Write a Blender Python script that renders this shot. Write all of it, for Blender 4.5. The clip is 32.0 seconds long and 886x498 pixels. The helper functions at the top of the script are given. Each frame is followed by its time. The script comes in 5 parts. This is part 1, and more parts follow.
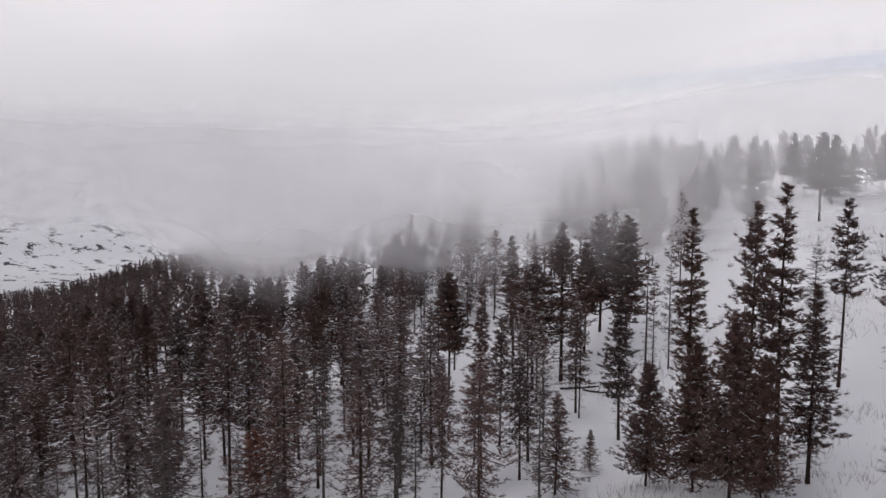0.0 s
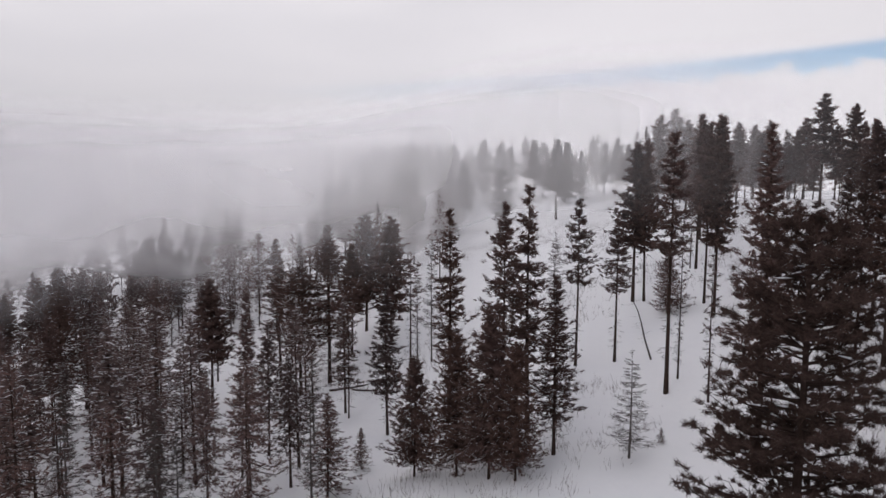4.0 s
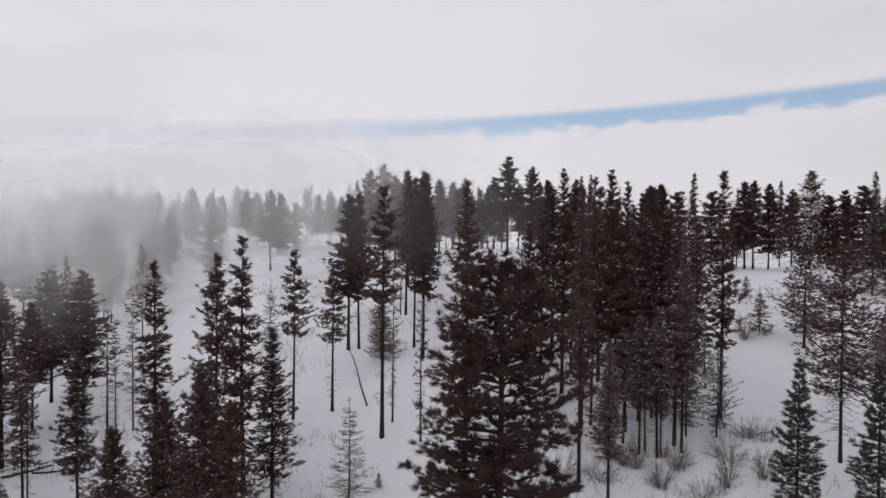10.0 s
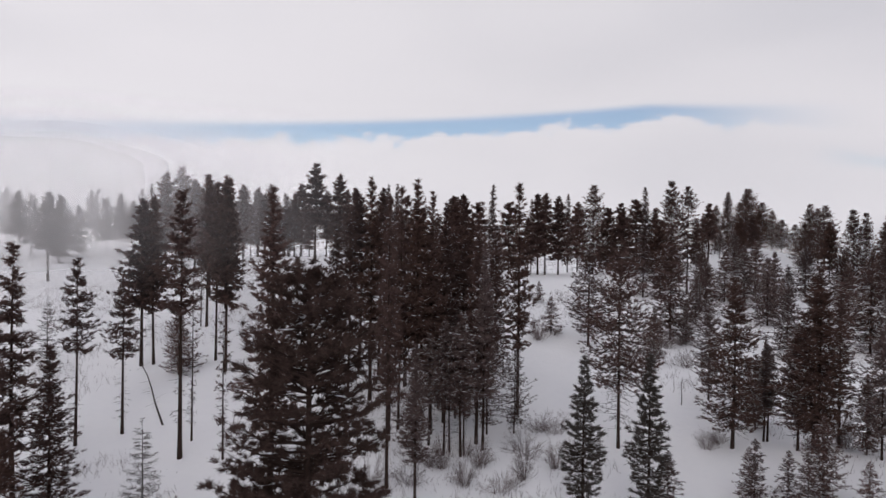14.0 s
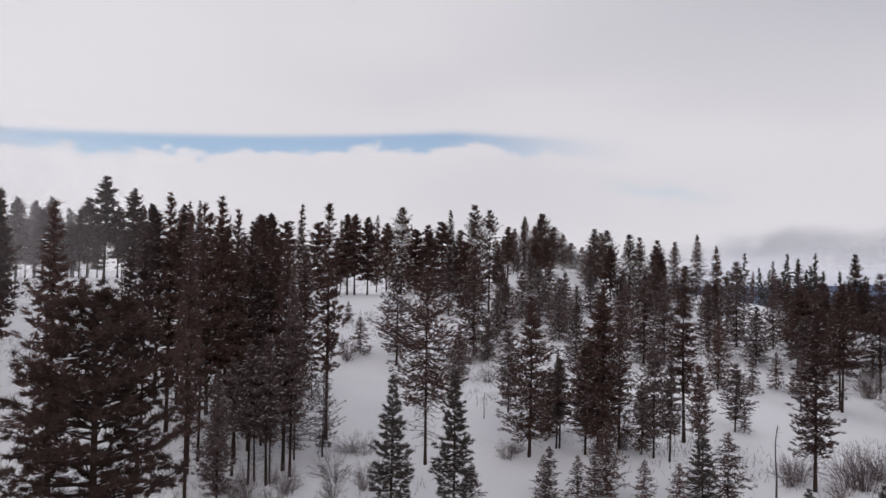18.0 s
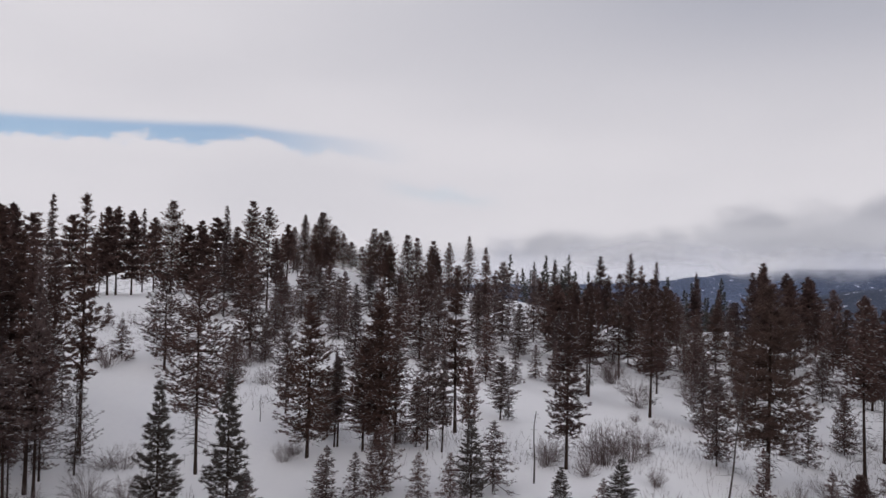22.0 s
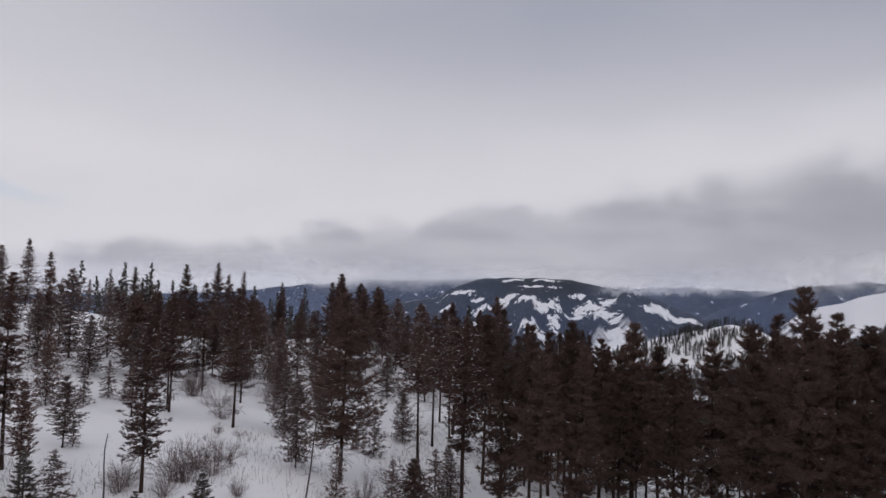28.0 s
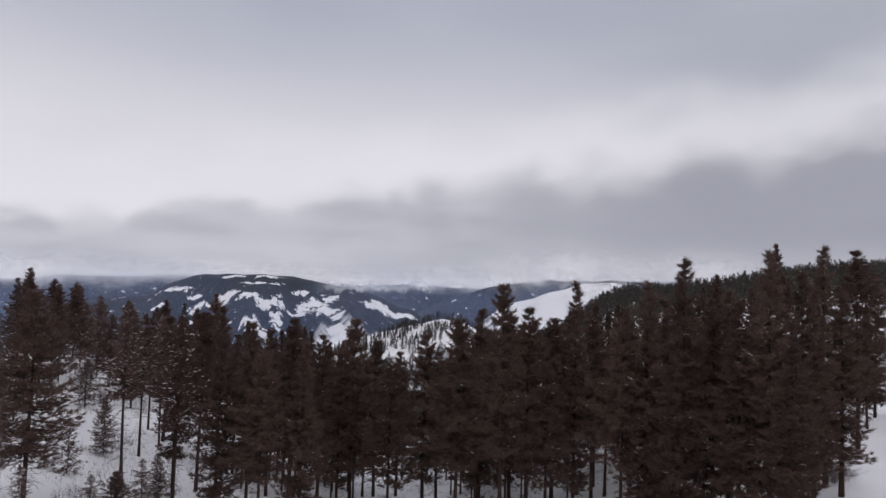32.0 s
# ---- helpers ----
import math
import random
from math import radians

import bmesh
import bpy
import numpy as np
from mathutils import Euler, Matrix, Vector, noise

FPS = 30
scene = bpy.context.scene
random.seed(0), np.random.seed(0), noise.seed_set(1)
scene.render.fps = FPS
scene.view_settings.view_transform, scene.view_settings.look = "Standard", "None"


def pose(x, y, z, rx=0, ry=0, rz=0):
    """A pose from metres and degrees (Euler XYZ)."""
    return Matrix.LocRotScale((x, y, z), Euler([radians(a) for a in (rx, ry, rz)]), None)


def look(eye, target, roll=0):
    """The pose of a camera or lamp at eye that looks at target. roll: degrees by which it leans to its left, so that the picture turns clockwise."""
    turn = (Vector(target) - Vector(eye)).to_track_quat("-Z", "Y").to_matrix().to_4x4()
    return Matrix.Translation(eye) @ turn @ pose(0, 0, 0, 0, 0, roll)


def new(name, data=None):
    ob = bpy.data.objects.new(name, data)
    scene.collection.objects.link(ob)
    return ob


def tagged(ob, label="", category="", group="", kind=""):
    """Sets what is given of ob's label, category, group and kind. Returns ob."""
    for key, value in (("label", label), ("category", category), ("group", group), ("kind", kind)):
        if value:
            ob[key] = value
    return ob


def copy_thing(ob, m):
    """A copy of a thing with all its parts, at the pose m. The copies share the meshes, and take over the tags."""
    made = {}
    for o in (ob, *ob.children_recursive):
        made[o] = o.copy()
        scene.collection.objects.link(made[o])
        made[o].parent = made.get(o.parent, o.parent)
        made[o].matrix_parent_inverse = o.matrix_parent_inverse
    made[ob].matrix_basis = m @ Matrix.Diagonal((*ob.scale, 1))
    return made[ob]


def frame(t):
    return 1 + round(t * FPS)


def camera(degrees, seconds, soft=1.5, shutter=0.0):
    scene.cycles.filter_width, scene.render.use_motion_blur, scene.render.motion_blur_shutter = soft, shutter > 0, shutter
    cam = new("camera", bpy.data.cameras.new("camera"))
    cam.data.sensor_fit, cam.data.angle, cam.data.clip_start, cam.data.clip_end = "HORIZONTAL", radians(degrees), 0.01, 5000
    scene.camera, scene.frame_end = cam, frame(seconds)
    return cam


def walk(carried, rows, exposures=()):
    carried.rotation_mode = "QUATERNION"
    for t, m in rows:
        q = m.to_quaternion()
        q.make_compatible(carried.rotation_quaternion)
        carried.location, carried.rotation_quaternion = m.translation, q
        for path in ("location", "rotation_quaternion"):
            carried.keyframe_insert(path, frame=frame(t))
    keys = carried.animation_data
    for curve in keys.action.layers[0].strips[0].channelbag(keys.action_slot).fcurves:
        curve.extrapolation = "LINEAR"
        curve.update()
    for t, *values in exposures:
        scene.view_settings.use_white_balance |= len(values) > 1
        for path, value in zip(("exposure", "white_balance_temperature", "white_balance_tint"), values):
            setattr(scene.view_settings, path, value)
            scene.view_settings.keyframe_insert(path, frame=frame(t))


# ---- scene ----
cam = camera(64.4, 32.0, 1.5)

# ---- camera and its turn ----
EYE = (0.0, 0.0, 0.0)
rows = [
    (0.0, -0.00, -5.88, -0.09), (0.5, -2.69, -5.91, -0.16), (1.0, -5.11, -5.91, -0.18), (1.5, -7.85, -5.91, -0.19),
    (2.0, -10.22, -5.91, -0.17), (2.5, -12.79, -5.93, -0.24), (3.0, -14.86, -5.91, -0.18),
    (3.5, -17.03, -5.94, -0.25), (5.5, -24.61, -3.59, -0.29), (6.0, -26.65, -2.57, -0.29),
    (6.5, -28.40, -1.75, -0.27), (7.0, -30.41, -1.36, -0.35), (7.5, -32.17, -1.37, -0.41),
    (8.0, -34.19, -1.37, -0.47), (8.5, -36.02, -1.36, -0.52), (9.0, -38.07, -1.35, -0.56),
    (9.5, -39.89, -1.35, -0.59), (10.0, -41.92, -1.35, -0.60), (10.5, -43.75, -1.34, -0.61),
    (11.0, -45.86, -1.31, -0.68), (11.5, -47.66, -1.28, -0.68), (12.0, -49.72, -1.23, -0.68),
    (12.5, -51.55, -1.10, -0.72), (13.0, -53.60, -0.81, -0.74), (13.5, -55.39, -0.61, -0.78),
    (14.0, -57.46, -0.54, -0.81), (14.5, -59.25, -0.51, -0.82), (16.5, -66.98, 0.53, -0.93),
    (17.0, -69.02, 1.08, -0.90), (17.5, -70.82, 1.32, -0.93), (18.0, -72.87, 1.36, -0.97),
    (18.5, -74.79, 1.38, -0.97), (19.0, -77.14, 1.41, -1.06), (19.5, -79.23, 1.42, -1.15),
    (20.0, -81.62, 1.45, -1.16), (20.5, -83.72, 1.48, -1.19), (21.0, -86.14, 1.53, -1.24),
    (21.5, -88.23, 1.57, -1.25), (22.0, -90.61, 1.62, -1.31), (22.5, -92.88, 1.66, -1.35),
    (23.0, -95.66, 1.71, -1.39), (23.5, -98.09, 1.76, -1.48), (24.0, -100.83, 1.80, -1.52),
    (24.5, -103.37, 1.84, -1.53), (25.0, -106.34, 1.90, -1.58), (25.5, -109.01, 1.97, -1.61),
    (27.5, -120.29, 2.91, -1.68), (28.0, -123.27, 3.24, -1.67), (28.5, -125.80, 3.35, -1.65),
    (29.0, -128.65, 3.41, -1.64), (29.5, -131.24, 3.46, -1.66), (30.0, -134.23, 3.51, -1.70),
    (30.5, -136.87, 3.54, -1.67), (31.0, -139.90, 3.51, -1.65), (31.5, -142.52, 3.56, -1.60),
    (32.0, -145.49, 3.62, -1.66),
]
walk(cam, [(t, pose(*EYE, 90 + p, r, w)) for t, w, p, r in rows], [(0, 0.03, 6390, 13.0), (6, -0.03, 6380, 13.0), (9, -0.07, 6360, 13.0), (13, -0.01, 6365, 13.0), (18, -0.05, 6360, 13.0), (24, -0.1, 6330, 13.0), (28, -0.14, 6265, 13.0), (31, -0.01, 6255, 13.0), (32, 0.06, 6250, 13.0)])

# ---- sky and sun ----
SUN_AZ, SUN_EL = 235.0, 35.0            # degrees clockwise from +y, and above the horizon
sun_way = Vector((math.sin(radians(SUN_AZ)) * math.cos(radians(SUN_EL)), math.cos(radians(SUN_AZ)) * math.cos(radians(SUN_EL)), math.sin(radians(SUN_EL))))
sun = new("sun", bpy.data.lights.new("sun", "SUN"))
sun.data.energy, sun.data.angle, sun.data.color = 0.5, radians(30), (1.0, 0.96, 0.92)
sun.matrix_world = look(sun_way * 100, (0, 0, 0))


class Graph:
    """Short hand for a node tree."""

    def __init__(self, tree):
        self.tree, self.nodes, self.links = tree, tree.nodes, tree.links
        self.nodes.clear()

    def put(self, socket, value):
        if isinstance(value, bpy.types.NodeSocket):
            self.links.new(value, socket)
        else:
            socket.default_value = value

    def node(self, kind, out=0, **inputs):
        n = self.nodes.new(kind)
        for key, value in inputs.items():
            self.put(n.inputs[key.replace("_", " ")], value)
        return n.outputs[out]

    def m(self, op, a, b=0.0, c=0.0):
        n = self.nodes.new("ShaderNodeMath")
        n.operation = op
        for s, v in zip(n.inputs, (a, b, c)):
            self.put(s, v)
        return n.outputs[0]

    def ramp(self, x, lo, hi, a=0.0, b=1.0):
        """Smooth step of x from lo to hi, from a to b."""
        n = self.nodes.new("ShaderNodeMapRange")
        n.interpolation_type = "SMOOTHSTEP"
        for s, v in zip(n.inputs, (x, lo, hi, a, b)):
            self.put(s, v)
        return n.outputs[0]

    def mix(self, f, a, b):
        n = self.nodes.new("ShaderNodeMix")
        n.data_type = "RGBA"
        self.put(n.inputs[0], f), self.put(n.inputs[6], a), self.put(n.inputs[7], b)
        return n.outputs[2]

    def noise(self, vector, scale, detail=3.0, rough=0.55, warp=0.0):
        n = self.nodes.new("ShaderNodeTexNoise")
        self.put(n.inputs["Vector"], vector)
        n.inputs["Scale"].default_value, n.inputs["Detail"].default_value = scale, detail
        n.inputs["Roughness"].default_value, n.inputs["Distortion"].default_value = rough, warp
        return n.outputs[0]

    def xyz(self, x, y, z):
        n = self.nodes.new("ShaderNodeCombineXYZ")
        for s, v in zip(n.inputs, (x, y, z)):
            self.put(s, v)
        return n.outputs[0]

    def split(self, v):
        n = self.nodes.new("ShaderNodeSeparateXYZ")
        self.links.new(v, n.inputs[0])
        return n.outputs


def sky_world():
    world = bpy.data.worlds.new("overcast_sky")
    world.use_nodes = True
    scene.world = world
    g = Graph(world.node_tree)
    way = g.node("ShaderNodeTexCoord", 0)
    x, y, z = g.split(way)
    az = g.m("ADD", 90.0, g.m("MULTIPLY", g.m("ARCTAN2", g.m("MULTIPLY", y, -1.0), x), 57.296))
    el = g.m("MULTIPLY", g.m("ARCSINE", z), 57.296)
    flat = g.xyz(x, y, g.m("MULTIPLY", z, 4.0))
    soft = g.noise(flat, 2.2, 3.0)
    round_ = g.xyz(x, y, g.m("MULTIPLY", z, 1.5))
    puffs = g.noise(round_, 9.0, 4.0, 0.5)
    curls = g.noise(round_, 30.0, 4.0, 0.6)
    # the cloud deck: pale, greyer high up on the far side
    high = g.m("MULTIPLY", g.ramp(az, 60.0, 130.0), g.ramp(el, 9.0, 22.0))
    pale = g.mix(g.ramp(az, 75.0, 10.0), (0.75, 0.73, 0.74, 1), (0.84, 0.815, 0.825, 1))
    deck = g.mix(high, pale, (0.365, 0.385, 0.445, 1))
    deck = g.mix(g.m("MULTIPLY", g.ramp(az, 145.0, 180.0), g.ramp(el, 5.0, 15.0)), deck, (0.32, 0.34, 0.385, 1))
    murk = g.m("MULTIPLY", g.ramp(az, 32.0, -8.0), g.ramp(el, 14.0, 1.0, 0.0, 1.0))
    deck = g.mix(murk, deck, (0.56, 0.545, 0.555, 1))
    deck = g.mix(g.ramp(soft, 0.35, 0.7, 0.0, 0.35), deck, (0.55, 0.55, 0.58, 1))
    # the grey bank over the valley
    top = g.m("ADD", g.m("MULTIPLY_ADD", g.m("SUBTRACT", az, 95.0), 0.135, 1.75), g.m("MULTIPLY", g.m("SUBTRACT", puffs, 0.5), 6.5))
    edge = g.m("SUBTRACT", el, top)
    bank = g.m("MULTIPLY", g.ramp(g.m("ADD", edge, g.m("MULTIPLY", g.m("SUBTRACT", curls, 0.5), 1.6)), g.ramp(az, 125.0, 155.0, 0.9, 2.2), g.ramp(az, 125.0, 155.0, -1.1, -3.0)), g.ramp(az, 78.0, 96.0))
    body = g.mix(g.ramp(soft, 0.3, 0.7), (0.35, 0.357, 0.39, 1), (0.46, 0.462, 0.495, 1))
    body = g.mix(g.ramp(g.noise(flat, 7.0, 4.0, 0.55), 0.4, 0.68, 0.0, 0.4), body, (0.62, 0.615, 0.64, 1))
    body = g.mix(g.ramp(el, 1.8, 0.1), body, (0.66, 0.655, 0.68, 1))
    body = g.mix(g.m("MULTIPLY", g.ramp(az, 133.0, 168.0, 0.0, 0.85), g.ramp(el, 1.4, 5.5)), body, (0.24, 0.247, 0.28, 1))
    glow = g.m("MULTIPLY", g.ramp(edge, 7.0, 0.0), g.ramp(az, 60.0, 100.0))
    deck = g.mix(g.m("MULTIPLY", glow, 0.8), deck, (0.76, 0.74, 0.75, 1))
    cloud = g.mix(bank, deck, body)
    # the gap of clear sky
    mid = g.m("SUBTRACT", 10.12, g.m("MULTIPLY", g.m("ABSOLUTE", g.m("SUBTRACT", az, 73.7)), 0.055))
    off = g.m("SUBTRACT", el, mid)
    low = g.m("ADD", g.m("MULTIPLY", g.m("SUBTRACT", puffs, 0.5), 3.4), g.m("MULTIPLY", g.m("SUBTRACT", curls, 0.5), 3.0))
    under = g.ramp(g.m("SUBTRACT", off, low), -0.9, -0.25)
    over = g.ramp(off, 1.05, 0.3)
    span = g.m("MULTIPLY", g.ramp(az, 0.0, 48.0), g.ramp(az, 89.5, 71.0))
    gap = g.m("MULTIPLY", g.m("MULTIPLY", under, over), span)
    rift = g.m("SUBTRACT", g.m("ADD", el, g.m("MULTIPLY", g.m("SUBTRACT", az, 90.3), 0.12)), g.m("ADD", 5.95, g.m("MULTIPLY", g.m("SUBTRACT", curls, 0.5), 1.5)))
    rift = g.m("MULTIPLY", g.ramp(g.m("ABSOLUTE", rift), 0.8, 0.1), g.ramp(g.m("ABSOLUTE", g.m("SUBTRACT", az, 90.3)), 6.0, 1.0))
    gap = g.m("MAXIMUM", gap, g.m("MULTIPLY", rift, 0.35))
    n = g.nodes.new("ShaderNodeTexSky")
    n.sky_type, n.sun_disc = "NISHITA", False
    n.dust_density, n.ozone_density = 0.2, 2.2
    n.sun_elevation, n.sun_rotation = radians(SUN_EL), radians(SUN_AZ)
    clear = g.node("ShaderNodeBackground", Color=n.outputs[0], Strength=0.084)
    cover = g.node("ShaderNodeBackground", Color=cloud, Strength=1.0)
    mixed = g.nodes.new("ShaderNodeMixShader")
    g.put(mixed.inputs[0], gap), g.put(mixed.inputs[1], cover), g.put(mixed.inputs[2], clear)
    g.links.new(mixed.outputs[0], g.nodes.new("ShaderNodeOutputWorld").inputs[0])


sky_world()


# ---- materials ----
def material(name):
    mat = bpy.data.materials.new(name)
    mat.use_nodes = True
    return mat, Graph(mat.node_tree)


def finish(g, color, rough=0.8, bump=None, strength=0.3, distance=0.05, spec=0.3):
    n = g.nodes.new("ShaderNodeBsdfPrincipled")
    g.put(n.inputs["Base Color"], color), g.put(n.inputs["Roughness"], rough), g.put(n.inputs["Specular IOR Level"], spec)
    if bump is not None:
        b = g.nodes.new("ShaderNodeBump")
        b.inputs["Strength"].default_value, b.inputs["Distance"].default_value = strength, distance
        g.put(b.inputs["Height"], bump), g.links.new(b.outputs[0], n.inputs["Normal"])
    g.links.new(n.outputs[0], g.nodes.new("ShaderNodeOutputMaterial").inputs[0])


def foliage(name, dark, light, third=None):
    """Needles: two tones by clump, shifted from tree to tree; third: the tone towards which some trees turn."""
    mat, g = material(name)
    isle = g.node("ShaderNodeNewGeometry", "Random Per Island")
    who = g.node("ShaderNodeObjectInfo", "Random")
    tone = g.m("ADD", g.m("MULTIPLY", isle, 0.6), g.m("MULTIPLY", who, 0.5))
    color = g.mix(tone, (*dark, 1), (*light, 1))
    if third:
        turn = g.m("FRACT", g.m("MULTIPLY", who, 7.31))
        color = g.mix(g.ramp(turn, 0.55, 1.0, 0.0, 0.75), color, g.mix(isle, tuple(0.4 * c for c in third) + (1,), (*third, 1)))
    finish(g, color, 0.75, spec=0.15)
    return mat


def bark(name, dark, light):
    mat, g = material(name)
    at = g.node("ShaderNodeTexCoord", "Object")
    x, y, z = g.split(at)
    n1 = g.noise(g.xyz(x, y, g.m("MULTIPLY", z, 0.25)), 9.0, 4.0)
    n2 = g.noise(at, 0.7, 2.0)
    finish(g, g.mix(g.m("ADD", g.m("MULTIPLY", n1, 0.7), g.m("MULTIPLY", n2, 0.3)), (*dark, 1), (*light, 1)), 0.9, n1, 0.6, 0.03, 0.1)
    return mat


def snow_material(name):
    mat, g = material(name)
    at = g.node("ShaderNodeNewGeometry", "Position")
    n = g.noise(at, 3.0, 3.0)
    finish(g, g.mix(n, (0.74, 0.75, 0.79, 1), (0.85, 0.85, 0.86, 1)), 0.7, spec=0.2)
    return mat


PINE = foliage("pine_needles", (0.052, 0.032, 0.030), (0.168, 0.105, 0.092), (0.155, 0.090, 0.073))
FIR = foliage("fir_needles", (0.062, 0.046, 0.044), (0.215, 0.152, 0.142), (0.22, 0.125, 0.105))
# a darker copy of the pine needles: the close wood's shade put into colour
SHADED = foliage("shaded_pine_needles", (0.050, 0.032, 0.027), (0.150, 0.097, 0.081))
CLUMP = foliage("clumped_needles", (0.038, 0.023, 0.020), (0.125, 0.079, 0.067))
YOUNG = foliage("young_needles", (0.038, 0.033, 0.030), (0.12, 0.10, 0.088))
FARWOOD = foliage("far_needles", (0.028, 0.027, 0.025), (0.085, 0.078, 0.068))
RUST = foliage("dead_needles", (0.11, 0.05, 0.038), (0.32, 0.155, 0.118))
TWIG = foliage("bare_twigs", (0.088, 0.064, 0.062), (0.215, 0.170, 0.165))
BARK = bark("bark", (0.024, 0.015, 0.013), (0.074, 0.049, 0.040))
GREY = bark("weathered_wood", (0.05, 0.043, 0.040), (0.145, 0.127, 0.118))
LOAD = snow_material("lying_snow")


# ---- ground ----
# ground form
RINGS = (0, 40, 70, 110, 160, 240, 400, 700, 1200, 1800, 2600, 3200, 4800)
FORM = {}                               # yaw in degrees: heights below or above the eye, ring by ring


def profile(yaw, *heights):
    FORM[yaw] = heights


profile(74.3, -22.0, -25.0, -29.7, -36.2, -43.6, -54.7, -70.1, -87.3, -176.1, -93.0, 41.0, 85.1, 117.9)
profile(32.3, -22.0, -26.9, -31.6, -38.1, -45.6, -58.6, -79.9, -115.6, -200.5, -112.6, 31.2, 85.1, 117.9)
profile(14.6, -22.0, -26.7, -30.4, -34.9, -39.4, -46.4, -56.7, -79.3, -183.7, -110.2, 33.6, 87.9, 122.1)
profile(-0.0, -22.0, -25.7, -28.4, -30.0, -29.6, -20.1, -3.0, -32.3, -105.4, -99.8, -24.1, 30.3, 64.9)
profile(-14.9, -22.0, -23.8, -26.5, -23.3, -16.1, -5.6, -5.2, -42.3, -105.9, -129.7, -93.4, -58.8, -15.2)
profile(-29.7, -22.0, -23.0, -21.4, -14.4, -7.8, -3.4, -18.9, -63.7, -128.7, -144.5, -120.1, -87.2, -48.1)
profile(-47.3, -22.0, -23.2, -19.2, -10.3, -3.8, -9.9, -32.7, -80.3, -141.9, -149.6, -127.5, -96.3, -61.7)
profile(-65.9, -22.0, -22.5, -18.7, -11.9, -7.2, -13.2, -37.9, -87.3, -148.8, -160.0, -142.4, -114.5, -89.1)
profile(-78.5, -22.0, -21.7, -18.4, -12.2, -4.6, -0.8, -33.1, -86.1, -142.1, -154.6, -138.9, -102.8, -81.2)
profile(-91.2, -22.0, -20.9, -17.4, -14.0, -10.0, -8.5, -34.3, -83.4, -136.0, -140.6, -146.7, -141.6, -144.3)
profile(-107.8, -22.0, -20.1, -17.4, -16.8, -15.4, -20.2, -41.5, -85.9, -130.5, -146.9, -155.9, -152.9, -161.1)
profile(-115.7, -22.0, -20.8, -18.9, -17.6, -14.5, -18.7, -46.1, -90.9, -132.4, -149.8, -160.0, -157.9, -168.7)
profile(-123.5, -22.0, -22.2, -20.9, -20.2, -19.9, -26.9, -54.7, -96.2, -134.7, -153.2, -165.0, -164.0, -177.8)
profile(-132.1, -22.0, -23.3, -24.2, -27.2, -31.9, -43.0, -67.1, -104.2, -136.6, -156.1, -169.1, -169.0, -185.3)
profile(-141.9, -22.0, -24.4, -26.8, -31.3, -38.0, -51.2, -77.4, -110.0, -136.2, -153.5, -172.3, -173.1, -191.3)
profile(-151.9, -22.0, -22.5, -23.9, -25.6, -28.4, -31.8, -40.7, -57.0, -90.7, -121.4, -165.6, -176.8, -196.8)
profile(-160.6, -22.0, -21.5, -21.5, -21.7, -21.6, -19.2, -13.4, -3.4, -32.3, -72.8, -136.7, -157.7, -187.7)
profile(-176.4, -22.0, -15.5, -13.7, -11.8, -9.7, -4.3, 4.6, 18.8, -1.9, 7.0, 31.8, 60.3, 12.1)
profile(-211.4, -22.0, -15.5, -11.1, -6.9, -2.9, 3.5, 14.4, 28.6, 17.7, 16.8, 31.8, 40.7, -7.5)
profile(-251.4, -22.0, -20.5, -23.0, -26.6, -30.4, -37.8, -50.4, -66.6, -109.9, -101.0, -66.2, -37.7, -66.4)
# ranges across the valley
RANGES = []


def mountain_range(reach, near, far, *crest):
    """A range at that reach with its near and far flank; crest: bearings and degrees above the eye."""
    RANGES.append((reach, near, far, crest))


mountain_range(4300, 800, 500, (82.4, -1.30), (98.0, -1.11), (107.1, -0.64), (109.8, -0.18), (114.4, 0.20), (117.7, 0.63), (120.6, 0.71), (124.8, 0.94), (129.3, 0.67), (135.7, 0.66), (138.4, 0.51), (141.4, 0.64), (147.0, 0.50), (161.6, 0.49), (186.3, 0.93), (196.4, -2.50))
mountain_range(3300, 520, 400, (140.1, -3.89), (143.5, -1.61), (146.5, -0.24), (148.5, 0.40), (150.4, 0.86), (154.2, 1.15), (160.6, 1.36), (168.5, 1.29), (178.3, 0.93), (188.4, -2.99))
mountain_range(2700, 350, 300, (147.0, -3.98), (150.5, -0.58), (153.0, 0.21), (155.2, 1.02), (157.3, 1.75), (160.1, 1.75), (164.5, 0.49), (170.5, -3.01))
mountain_range(2300, 820, 400, (103.7, -4.49), (111.8, -3.39), (114.5, -2.39), (118.5, -1.36), (122.8, -0.54), (124.8, 0.55), (126.8, 1.05), (130.7, 1.33), (133.4, 1.19), (135.7, 0.76), (138.0, 0.51), (140.2, -0.27), (142.2, -1.12), (144.5, -1.91), (147.0, -3.49), (152.8, -5.94))
mountain_range(1500, 520, 300, (132.1, -6.29), (136.1, -5.04), (138.0, -4.17), (140.1, -3.31), (141.3, -2.94), (143.3, -2.39), (145.6, -1.93), (147.0, -2.13), (149.9, -3.60), (156.7, -5.95))
YAWS = sorted(FORM)
TABLE = np.array([FORM[k] for k in YAWS], float)
TURN = np.array(YAWS + [YAWS[0] + 360.0])
TABLE = np.vstack([TABLE, TABLE[:1]])


def catmull(p0, p1, p2, p3, f):
    m1, m2 = (p2 - p0) * 0.5, (p3 - p1) * 0.5
    return ((2 * f - 3) * f * f + 1) * p1 + ((f - 2) * f + 1) * f * m1 + (3 - 2 * f) * f * f * p2 + (f - 1) * f * f * m2


